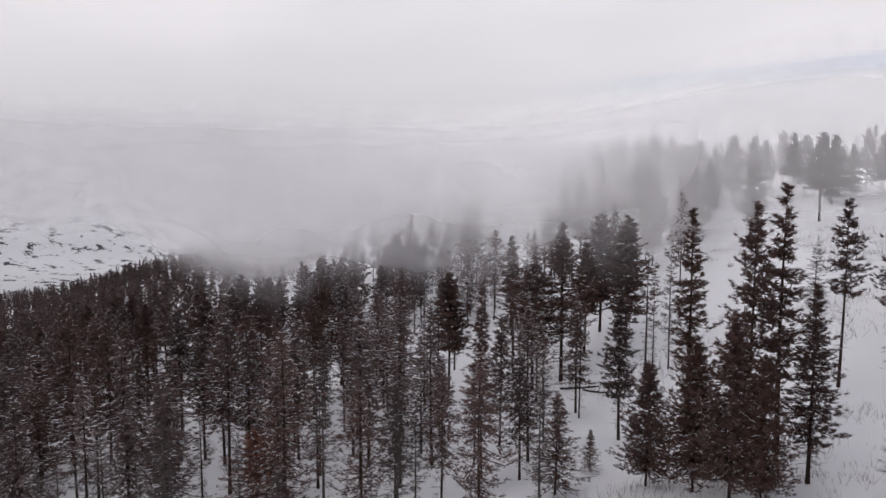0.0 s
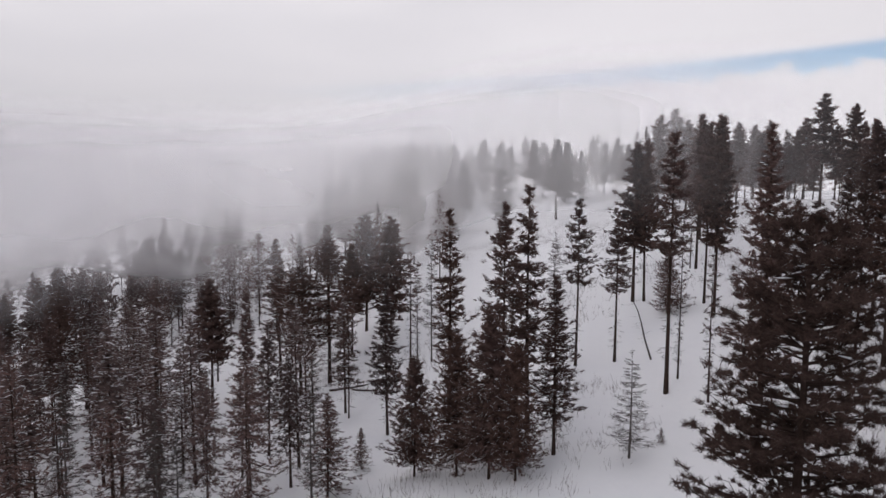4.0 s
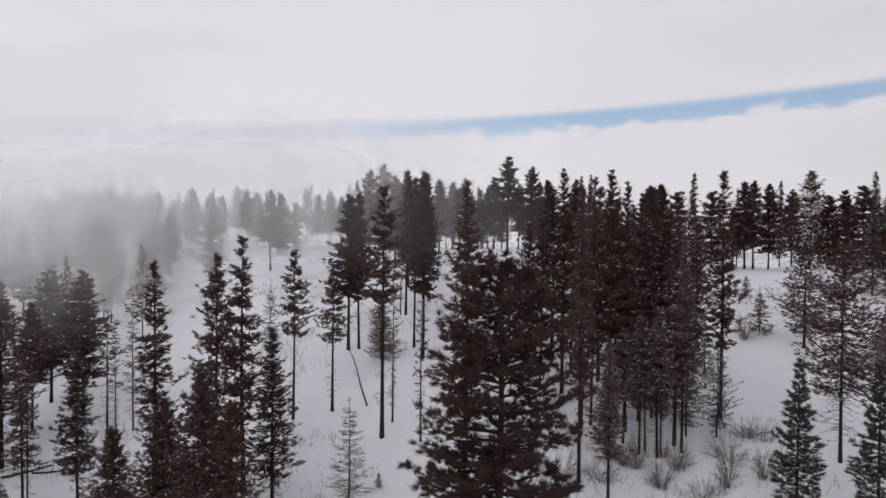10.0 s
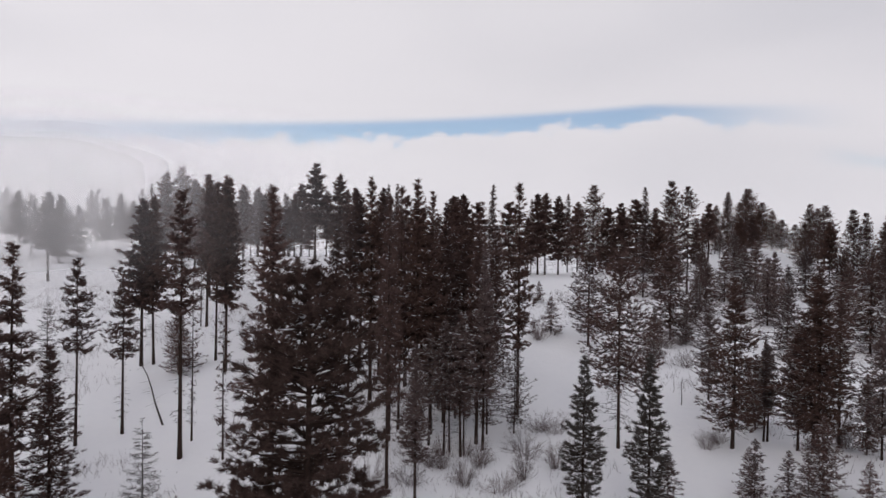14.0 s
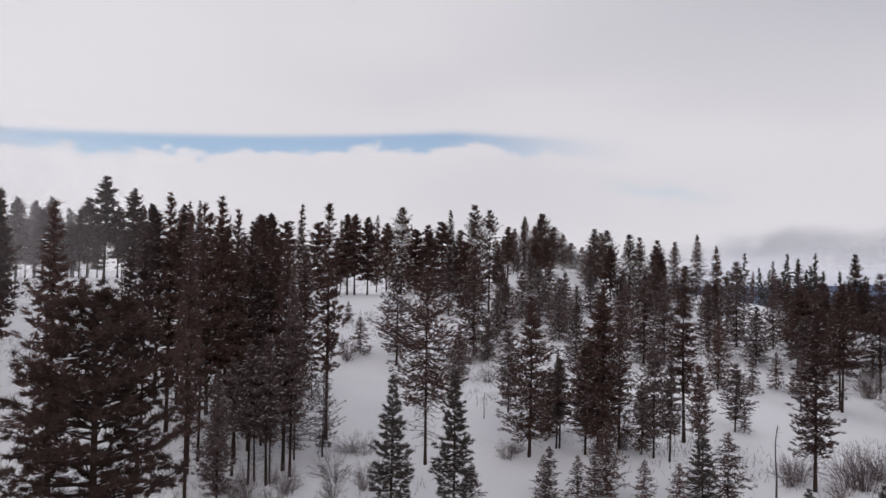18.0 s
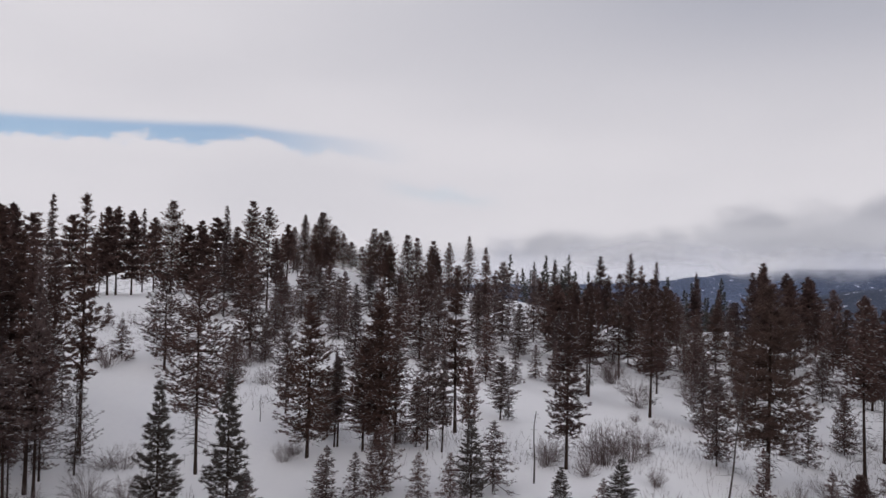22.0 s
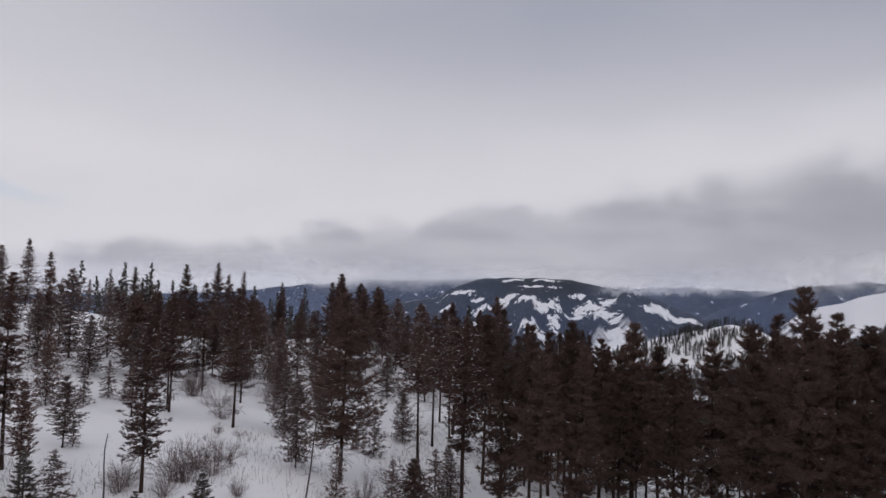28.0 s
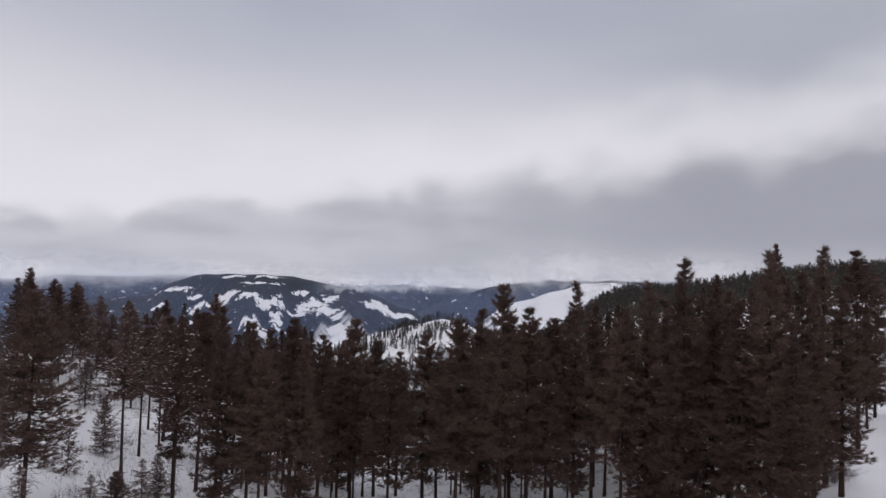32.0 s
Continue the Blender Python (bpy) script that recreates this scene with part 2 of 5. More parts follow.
def form_height(x, y):
    """Height of the ground over the plan, without its small unevenness."""
    x, y = np.asarray(x, float), np.asarray(y, float)
    r = np.hypot(x, y)
    yaw = np.degrees(np.arctan2(-x, y))
    yaw = TURN[0] + np.mod(yaw - TURN[0], 360.0)
    u = np.interp(r, RINGS, range(len(RINGS)))
    j = np.clip(u.astype(int), 0, len(RINGS) - 2)
    f = u - j
    n = len(RINGS) - 1
    a = np.clip(np.searchsorted(TURN, yaw, side="right") - 1, 0, len(TURN) - 2)
    g = (yaw - TURN[a]) / (TURN[a + 1] - TURN[a])
    g = g * g * (3 - 2 * g)

    def row(k):
        t = TABLE[k]
        return catmull(t[np.maximum(j - 1, 0)] if t.ndim == 1 else t[np.arange(len(j)), np.maximum(j - 1, 0)],
                       t[np.arange(len(j)), j], t[np.arange(len(j)), j + 1], t[np.arange(len(j)), np.minimum(j + 2, n)], f)

    z = row(a) * (1 - g) + row(a + 1) * g
    bearing = np.mod(np.degrees(np.arctan2(x, y)), 360.0)
    for reach, near, far, crest in RANGES:
        az, el = [c[0] for c in crest], [c[1] for c in crest]
        top = reach * np.tan(np.radians(np.interp(bearing, az, el, left=-12, right=-12) + 0.04 * np.sin(bearing * 2.7) + 0.02 * np.sin(bearing * 6.1)))
        fold = 1 + 0.2 * np.sin(bearing * 0.9 + reach) + 0.13 * np.sin(bearing * 2.3 + r * 0.004) + 0.06 * np.sin(bearing * 5.1 + r * 0.009)
        s = np.clip(1 - np.where(r < reach, (reach - r) * fold / near, (r - reach) / far), 0, 1)
        s = np.where(r < reach, s ** 1.15, s)
        z = np.maximum(z, -160 + (top + 160) * s)
    return z


def ground_height(x, y):
    """Height of the ground with its swells and hummocks."""
    x, y = np.atleast_1d(np.asarray(x, float)), np.atleast_1d(np.asarray(y, float))
    z = form_height(x, y)
    r = np.hypot(x, y)
    near = np.clip(1.2 - r / 500.0, 0, 1)
    z = z + near * (0.35 * np.sin(x * 0.21 + 1.3 * np.sin(y * 0.13)) * np.sin(y * 0.19 + 0.7) + 0.14 * np.sin(x * 0.63 + y * 0.41) * np.sin(y * 0.71 - x * 0.3))
    far = np.clip((r - 600.0) / 1500.0, 0, 1)
    z = z + far * (5 * np.sin(x * 0.0041 + 2 * np.sin(y * 0.0023)) * np.sin(y * 0.0052 + 1) + 4 * np.sin(x * 0.013 + 2) * np.sin(y * 0.011 + x * 0.006))
    return z
# end of ground form


def mesh_object(name, verts, faces, mat, parent=None, label="", smooth=False):
    me = bpy.data.meshes.new(name)
    me.from_pydata([tuple(v) for v in verts], [], faces)
    me.materials.append(mat)
    if smooth:
        me.polygons.foreach_set("use_smooth", [True] * len(me.polygons))
    me.update()
    ob = new(name, me)
    if parent is not None:
        ob.parent = parent
    return tagged(ob, label)


def triangles_object(name, tris, mat, parent=None, label=""):
    """One mesh out of an array of loose triangles, n x 3 x 3."""
    tris = np.asarray(tris, np.float32)
    n = len(tris)
    me = bpy.data.meshes.new(name)
    me.vertices.add(n * 3), me.loops.add(n * 3), me.polygons.add(n)
    me.vertices.foreach_set("co", tris.reshape(-1))
    me.loops.foreach_set("vertex_index", np.arange(n * 3, dtype=np.int32))
    me.polygons.foreach_set("loop_start", np.arange(0, n * 3, 3, dtype=np.int32))
    me.materials.append(mat)
    me.update(calc_edges=True)
    ob = new(name, me)
    if parent is not None:
        ob.parent = parent
    return tagged(ob, label)


CLEARINGS = []                          # snowy clearings in the far wood, placed to fit the camera's view: x, y, half breadth across and along its sight


def clearing(x, y, across, along):
    CLEARINGS.append((x, y, across, along))


clearing(1668, -1113, 22, 22)
clearing(1683, -1231, 22, 20)
clearing(1609, -1188, 34, 35)
clearing(1618, -1283, 33, 60)
clearing(1526, -1285, 42, 38)
clearing(1475, -1298, 60, 60)
clearing(1282, -1108, 42, 75)
clearing(1358, -1235, 19, 70)
clearing(1545, -1123, 23, 20)
clearing(1450, -1149, 22, 22)
clearing(1538, -1495, 27, 28)
clearing(1425, -1431, 53, 72)
clearing(1446, -1523, 26, 60)
clearing(1357, -1414, 39, 75)
clearing(1204, -1290, 22, 72)
clearing(1415, -1378, 17, 25)
clearing(1790, -1244, 52, 32)
clearing(1755, -1416, 40, 20)
clearing(1683, -1493, 50, 25)
clearing(1638, -1416, 55, 15)
clearing(1369, -1658, 65, 65)
clearing(1314, -1708, 52, 40)
clearing(1288, -1383, 23, 48)


def ground_sheet():
    """One sheet of snow from under the eye to the horizon, finer where it is near."""
    radii = [2.0]
    while radii[-1] < 4900:
        radii.append(radii[-1] + max(1.0, radii[-1] * 0.024))
    radii = np.array(radii)
    turns = np.radians(np.arange(0, 360, 0.75))
    rr, aa = np.meshgrid(radii, turns, indexing="ij")
    x, y = (rr * np.sin(aa)).ravel(), (rr * np.cos(aa)).ravel()
    z = ground_height(x, y)
    n, m = len(radii), len(turns)
    verts = np.column_stack([x, y, z]).tolist() + [(0.0, 0.0, float(ground_height(0.0, 0.0)[0]))]
    faces = []
    for i in range(n - 1):
        for k in range(m):
            q = (k + 1) % m
            faces.append((i * m + k, i * m + q, (i + 1) * m + q, (i + 1) * m + k))
    faces += [(n * m, (k + 1) % m, k) for k in range(m)]
    mat, g = material("snowfield")
    at = g.node("ShaderNodeNewGeometry", "Position")
    px, py, _ = g.split(at)
    reach = g.m("SQRT", g.m("ADD", g.m("MULTIPLY", px, px), g.m("MULTIPLY", py, py)))
    fine, broad = g.noise(at, 1.3, 4.0), g.noise(at, 0.06, 3.0)
    snow = g.mix(g.m("ADD", g.m("MULTIPLY", fine, 0.4), g.m("MULTIPLY", broad, 0.6)), (0.82, 0.82, 0.845, 1), (0.93, 0.925, 0.93, 1))
    # dry grass showing through in places
    tuft = g.m("MULTIPLY", g.ramp(g.noise(at, 2.6, 5.0, 0.7), 0.66, 0.74), g.ramp(g.noise(at, 0.045, 2.0), 0.52, 0.66))
    snow = g.mix(g.m("MULTIPLY", tuft, 0.55), snow, (0.23, 0.19, 0.16, 1))
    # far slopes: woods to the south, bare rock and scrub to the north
    # pattern stretched along the camera's bearing 131, so its patches look right from there
    sight, over = g.m("SUBTRACT", g.m("MULTIPLY", px, 0.755), g.m("MULTIPLY", py, 0.656)), g.m("ADD", g.m("MULTIPLY", px, 0.656), g.m("MULTIPLY", py, 0.755))
    view_stretch = g.xyz(over, g.m("MULTIPLY", sight, 0.45), 0.0)
    woods = g.noise(view_stretch, 0.032, 6.0, 0.66, 0.3)
    speck = g.noise(view_stretch, 0.075, 4.0, 0.75)
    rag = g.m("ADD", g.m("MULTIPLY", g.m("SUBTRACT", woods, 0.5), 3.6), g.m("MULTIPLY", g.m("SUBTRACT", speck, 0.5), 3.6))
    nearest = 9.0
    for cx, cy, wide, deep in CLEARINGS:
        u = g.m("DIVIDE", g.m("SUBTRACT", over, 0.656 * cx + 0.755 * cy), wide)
        v = g.m("DIVIDE", g.m("SUBTRACT", sight, 0.755 * cx - 0.656 * cy), deep)
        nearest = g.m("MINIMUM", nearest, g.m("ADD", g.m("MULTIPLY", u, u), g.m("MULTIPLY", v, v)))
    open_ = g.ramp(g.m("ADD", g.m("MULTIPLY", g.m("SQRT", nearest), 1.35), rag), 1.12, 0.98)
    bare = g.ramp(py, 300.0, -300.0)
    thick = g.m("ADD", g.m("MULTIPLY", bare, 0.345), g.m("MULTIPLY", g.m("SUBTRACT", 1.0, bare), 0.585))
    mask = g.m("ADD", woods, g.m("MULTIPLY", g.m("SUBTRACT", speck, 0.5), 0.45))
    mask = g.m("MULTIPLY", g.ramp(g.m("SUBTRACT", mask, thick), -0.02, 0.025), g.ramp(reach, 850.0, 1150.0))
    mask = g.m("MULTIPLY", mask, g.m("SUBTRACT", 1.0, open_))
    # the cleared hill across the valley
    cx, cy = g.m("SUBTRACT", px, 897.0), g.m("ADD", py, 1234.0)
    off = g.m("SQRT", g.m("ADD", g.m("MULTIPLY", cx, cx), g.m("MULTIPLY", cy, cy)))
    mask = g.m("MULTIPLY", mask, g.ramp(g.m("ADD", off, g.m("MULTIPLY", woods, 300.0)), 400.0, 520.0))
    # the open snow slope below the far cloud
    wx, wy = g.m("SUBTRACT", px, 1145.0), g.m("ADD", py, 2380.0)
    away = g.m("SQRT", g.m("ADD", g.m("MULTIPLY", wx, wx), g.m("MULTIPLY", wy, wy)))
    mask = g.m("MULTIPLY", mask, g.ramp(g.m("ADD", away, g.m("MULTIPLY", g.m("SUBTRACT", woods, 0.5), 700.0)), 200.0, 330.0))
    # the far slopes' dark tone has the blue of distance haze painted in
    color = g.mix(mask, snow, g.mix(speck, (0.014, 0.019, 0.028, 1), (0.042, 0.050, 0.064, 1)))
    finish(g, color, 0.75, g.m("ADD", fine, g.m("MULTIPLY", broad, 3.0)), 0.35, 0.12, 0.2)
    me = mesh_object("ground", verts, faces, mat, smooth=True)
    return tagged(me, "snow-covered mountain ground with woods on far slopes", "ground", kind="structure")


ground_sheet()


# ---- trees ----
def rod(path, radii, sides=5):
    """Triangles of a round, tapering stick along a path."""
    path, out, rings = np.asarray(path, float), [], []
    for i, p in enumerate(path):
        d = path[min(i + 1, len(path) - 1)] - path[max(i - 1, 0)]
        d = d / (np.linalg.norm(d) + 1e-9)
        u = np.cross(d, (0.3, 0.9, 0.2) if abs(d[2]) > 0.7 else (0, 0, 1))
        u /= np.linalg.norm(u)
        v = np.cross(d, u)
        a = np.arange(sides) * 2 * np.pi / sides
        rings.append(p + radii[i] * (np.cos(a)[:, None] * u + np.sin(a)[:, None] * v))
    for a, b in zip(rings, rings[1:]):
        for k in range(sides):
            q = (k + 1) % sides
            out += [(a[k], a[q], b[q]), (a[k], b[q], b[k])]
    return out


def tufts(rng, points, ways, size, blades, spread=0.9, width=0.2, flat=0.5):
    """Sprays of needles: at each point a few pointed blades that fan out round its way."""
    p = np.repeat(np.asarray(points), blades, 0)
    w = np.repeat(np.asarray(ways), blades, 0)
    s = np.repeat(np.asarray(size), blades)[:, None] * rng.uniform(0.6, 1.2, (len(p), 1))
    d = w + rng.normal(0, spread, p.shape) * (1, 1, flat)
    d /= np.linalg.norm(d, axis=1)[:, None] + 1e-9
    side = np.cross(d, rng.normal(0, 1, p.shape))
    side /= np.linalg.norm(side, axis=1)[:, None] + 1e-9
    base = p - d * s * 0.25 + rng.normal(0, 0.15, p.shape) * s * (1, 1, 0.5)
    return np.stack([base - side * s * width, base + side * s * width, base + d * s], 1)


def snow_pads(rng, points, ways, size):
    """Small strips of snow lying along the boughs."""
    p = np.asarray(points) + rng.normal(0, 0.04, (len(points), 3))
    s = size * rng.uniform(0.5, 1.3, (len(p), 1))
    d = np.asarray(ways) + rng.normal(0, 0.35, p.shape) * (1, 1, 0.4)
    d /= np.linalg.norm(d, axis=1)[:, None] + 1e-9
    c = np.cross(d, (0, 0, 1.0)) * 0.17
    drop = np.array([0, 0, 0.12])
    a, b, l, r = p - d * s * 1.5, p + d * s * 1.5, p + (c - drop) * s, p - (c + drop) * s
    top = p + np.array([0, 0, 0.16]) * s
    return np.concatenate([np.stack(q, 1) for q in ((a, l, top), (l, b, top), (b, r, top), (r, a, top))])


def twig_blades(rng, feet, ways, lengths, width):
    """Thin flat twigs, one triangle each."""
    p, d = np.asarray(feet), np.asarray(ways)
    d = d / (np.linalg.norm(d, axis=1)[:, None] + 1e-9)
    side = np.cross(d, rng.normal(0, 1, p.shape))
    side = side / (np.linalg.norm(side, axis=1)[:, None] + 1e-9) * width
    return np.stack([p - side, p + side, p + d * np.asarray(lengths)[:, None]], 1)


def conifer(seed, kind, height, width, base, tiers, ring, sprays, blades, size, snow, needle, wood, label, name, thick=0.008, group="", dead=60, tips=False, dome=0.6, fine=0.05, inner=4, loose=0.4):
    """A conifer of that height and crown width, its crown from base (a share of the height) to the top.
    kind: 'pine' (columnar, rounded top), 'fir' (pointed, layered), 'thin' (small crown, twiggy stem), 'bare' (no needles).
    tiers: whorls of limbs up the stem, ring: limbs in each; sprays: bunches of needles on a limb, blades: needles in each.
    dome: the share of the crown that tapers; fine: the needles' breadth; tips: bunches at the ends of the limbs alone; loose: how far the whorls scatter."""
    rng = np.random.default_rng(seed)
    root = tagged(new(name), label, "tree", group)
    sway = rng.uniform(-0.010, 0.010, 2) * height
    stem = lambda z: np.array([sway[0] * math.sin(z / height * 3.0), sway[1] * math.sin(z / height * 2.2), z])
    zs = np.linspace(-0.8, height * 0.985, 9)
    girth = [height * thick * (1.25 - max(z, 0) / height * 1.17) for z in zs]
    girth[0] *= 1.3
    bole, wooden = rod([stem(z) for z in zs], girth, 6), []
    pts, ways, sizes, pads, lie = [], [], [], [], []
    feet, reach, long = [], [], []
    hearts, cores, bulk = [], [], []
    turn = rng.uniform(0, 6.28)
    lumps = rng.uniform(0.86 if tips else 0.62, 1.06 if tips else 1.12, 80)
    for i in range(tiers):
        u0 = (i + rng.uniform(0.2, 0.8)) / tiers
        u0 = u0 ** (0.95 if kind == "pine" else 0.82)
        turn += rng.uniform(0.3, 1.2)
        here = max(2, int(round(ring * rng.uniform(0.7, 1.2) * (1.0 if u0 < 0.85 else 0.7))))
        for j in range(here):
            way = turn + 6.283 * (j + rng.uniform(-0.3, 0.3)) / here
            u = abs(u0 + rng.normal(0, loose) / tiers)
            u = u if u < 0.985 else 1.97 - u
            if kind == "pine":
                r = min(1.0, (1 - u) / dome) ** (0.72 + 0.08 * (seed % 4)) * (0.5 + 0.5 * min(1, u * 3.2 + 0.2)) * lumps[int(u * 19 + (way % 6.28) * 3.3) % 80] * (rng.uniform(0.72, 1.02) if tips or rng.random() < 0.82 else rng.uniform(1.0, 1.28)) * (1 - 0.4 * u if tips else 1.0) + 0.04
            elif kind == "fir":
                r = ((1 - u) ** 0.85 * lumps[int(u * 15) % 80] + 0.02) * rng.uniform(0.76, 1.1)
            elif kind == "thin":
                r = (1 - u ** 2.0) ** 0.7 * rng.uniform(0.4, 1.1)
            else:
                r = (1 - u) ** 0.75 * rng.uniform(0.6, 1.1) + 0.04
            r *= width / 2 * (1.25 if tips else {"pine": 1.72, "fir": 1.7}.get(kind, 1.2))
            z0 = height * (base + (1 - base) * u * 0.985)
            a = np.array([math.cos(way), math.sin(way), 0])
            rise = {"pine": rng.uniform(-0.35, 0.1) * (1.5 if tips else 1.0) + 0.75 * u * u, "fir": -0.36 + 0.75 * u, "thin": rng.uniform(-0.2, 0.4), "bare": rng.uniform(-0.2, 0.2)}[kind]
            p0 = stem(z0)
            mid = p0 + a * r * 0.55 + np.array([0, 0, r * 0.55 * rise - 0.09 * r])
            tip = p0 + a * r + np.array([0, 0, r * rise + (0.16 * r if kind != "fir" else 0.07 * r)])
            g0 = max(0.010, 0.013 * r + 0.006) * (1.25 if tips else 1.0)
            wooden += rod([p0, mid, tip], [g0, g0 * 0.7, g0 * 0.25], 3)
            side = np.array([-a[1], a[0], 0])
            if kind == "bare":
                for _ in range(sprays):
                    f = rng.uniform(0.2, 0.97)
                    feet.append(p0 + (tip - p0) * f)
                    reach.append(a * 0.5 + side * rng.choice((-1, 1)) * rng.uniform(0.4, 1.0) + np.array([0, 0, rng.uniform(-0.5, 0.3)]))
                    long.append(r * rng.uniform(0.2, 0.45))
                if snow and rng.random() < snow:
                    pads.append(mid), lie.append(a)
                continue
            count = max(3, int(sprays * (0.3 + 0.7 * r / (width / 2))))
            for k in range(count):
                f = rng.uniform(0.3, 1.0) if tips else rng.uniform(0.1, 1.0) ** 0.6
                q = (p0 + (mid - p0) * (f / 0.55)) if f < 0.55 else (mid + (tip - mid) * ((f - 0.55) / 0.45))
                w = rng.normal(0, 0.22 if tips else 0.26) * r * (1.15 - f) + rng.normal(0, 0.05)
                e = q + side * w + a * rng.normal(0, 0.03) * r + np.array([0, 0, rng.normal(0, 0.035) * r + (rng.uniform(-0.1, 0.2) if kind == "pine" else rng.uniform(-0.22, 0.05)) * size])
                if tips:
                    wooden += rod([q - a * 0.15 * r, e], [g0 * 0.4, 0.008], 3)
                pts.append(e)
                ways.append(a * (0.5 + 0.5 * f) + side * (0.9 * np.sign(w) * min(1.0, abs(w) / (0.2 * r + 0.05)) + rng.normal(0, 0.3)) + np.array([0, 0, 0.7 if loose > 1 else 0.42 if kind == "pine" else -0.05]))
                sizes.append(size * rng.uniform(0.7, 1.2))
                if rng.random() < snow:
                    pads.append(e + np.array([0, 0, size * 0.2])), lie.append(a + side * rng.normal(0, 0.6))
            for k in range(0 if kind == "thin" or tips else inner):        # the dense inside of the crown
                f = rng.uniform(0.05, 0.7)
                hearts.append(p0 + (tip - p0) * f + side * rng.normal(0, 0.16) * r * f + np.array([0, 0, rng.normal(0, 0.1)]))
                cores.append(a * 0.8 + side * rng.normal(0, 0.7) + np.array([0, 0, rng.normal(-0.1, 0.4)]))
                bulk.append(min(0.62, size * 1.5) * min(1.0, 0.4 + r / 1.8))
    for k in range(6):                                     # leader
        pts.append(stem(height * (0.94 + 0.010 * k)))
        ways.append(np.array([0, 0, 1.0]))
        sizes.append(size * (0.62 - 0.05 * k))
    low = max(0.25, base + 0.12)
    for _ in range(dead):                                  # dead twigs on the lower stem
        z0, t = height * rng.uniform(0.1, low), rng.uniform(0, 6.28)
        a = np.array([math.cos(t), math.sin(t), rng.uniform(-0.45, 0.1)])
        l = width * rng.uniform(0.10, 0.38)
        feet.append(stem(z0)), reach.append(a), long.append(l)
        for _ in range(2):
            feet.append(stem(z0) + a * l * rng.uniform(0.3, 0.8))
            reach.append(a + rng.normal(0, 0.6, 3))
            long.append(l * rng.uniform(0.3, 0.6))
    trunk = triangles_object("trunk", bole, wood, root)
    triangles_object("branchwork", wooden, wood, trunk)["kind"] = "stuff"
    if feet:
        triangles_object("deadwood", twig_blades(rng, feet, reach, long, 0.022), wood, trunk)["kind"] = "stuff"
    holder = trunk
    if kind != "bare":
        leaf = [tufts(rng, pts, ways, np.array(sizes), blades, 0.62, fine, 1.0 if tips or loose > 1 else 0.6)]
        if hearts:
            leaf.append(tufts(rng, hearts, cores, np.array(bulk), 4, 0.6, fine * 2.2, 0.8))
        holder = triangles_object("crown", np.concatenate(leaf), needle, root)
    if pads:
        triangles_object("snow", snow_pads(rng, pads, lie, 0.10 + 0.10 * size), LOAD, holder, "snow lying on the boughs")["kind"] = "stuff"
    return root


def ponderosa(seed, height, width, tiers, label):
    """A broad open pine seen close by: a stout bole, long limbs that sag and turn up, round tufts of long needles at the twigs' ends."""
    rng = np.random.default_rng(seed)
    root = tagged(new("pine_tree"), label, "tree", PINES)
    zs = np.linspace(-0.8, height * 0.97, 12)
    stem = lambda z: np.array([0.12 * math.sin(z * 0.31), 0.10 * math.sin(z * 0.23 + 1.0), z])
    bole, wooden, tufty, ways, pads, lie = rod([stem(z) for z in zs], [0.29 * (1.06 - max(z, 0) / height) + 0.02 for z in zs], 8), [], [], [], [], []
    turn, up = 0.0, np.array([0, 0, 1.0])
    for i in range(tiers):
        u = ((i + rng.uniform(0.1, 0.9)) / tiers) ** 0.92
        turn += rng.uniform(0.4, 1.4)
        for j in range(rng.integers(5, 8)):
            way = turn + 6.283 * j / 5 + rng.normal(0, 0.3)
            a = np.array([math.cos(way), math.sin(way), 0])
            side = np.array([-a[1], a[0], 0])
            reach = width / 2 * min(1.0, 1.15 * (1 - u) ** 0.36) * rng.uniform(0.62, 1.12)
            sag = rng.uniform(-0.34, -0.1) * (1 - u) + 0.5 * u * u
            p0 = stem(height * (0.05 + 0.91 * min(0.995, max(0, u + rng.normal(0, 0.35) / tiers))))
            bend = [p0 + a * reach * f + up * reach * (sag * f + (0.22 * f ** 3)) + side * reach * rng.normal(0, 0.06) for f in (0.35, 0.7, 1.0)]
            g0 = 0.016 + 0.017 * reach
            wooden += rod([p0] + bend, [g0, g0 * 0.8, g0 * 0.55, 0.012], 4)
            knots = [p0] + bend
            if rng.random() < 0.55:
                pads += [knots[1] + up * 0.05, (knots[1] + knots[2]) / 2 + up * 0.05]
                lie += [a, a]
            for k in range(int(6 + 4.4 * reach)):
                f = rng.uniform(0.12, 1.0) ** 0.75 * 2.999
                q = knots[int(f)] + (knots[int(f) + 1] - knots[int(f)]) * (f % 1)
                out = a * rng.uniform(0.2, 0.8) + side * rng.choice((-1, 1)) * rng.uniform(0.2, 1.0) + up * rng.uniform(-0.1, 0.55)
                e = q + out * rng.uniform(0.25, 0.85) * min(1.0, 0.4 + reach / 4)
                wooden += rod([q, e], [0.016, 0.008], 3)
                tufty.append(e), ways.append(out * 0.5 + up * 0.25)
    for k in range(10):
        tufty.append(stem(height * (0.955 + 0.003 * k)) + rng.normal(0, 0.22, 3)), ways.append(up * 0.6)
    trunk = triangles_object("trunk", bole, BARK, root)
    triangles_object("branchwork", wooden, BARK, trunk)["kind"] = "stuff"
    crown = triangles_object("crown", tufts(rng, tufty, ways, rng.uniform(0.28, 0.48, len(tufty)), 40, 0.62, 0.04, 0.9), CLUMP, root)
    triangles_object("snow", snow_pads(rng, pads, lie, 0.22), LOAD, crown, "snow lying on the limbs")["kind"] = "stuff"
    return root


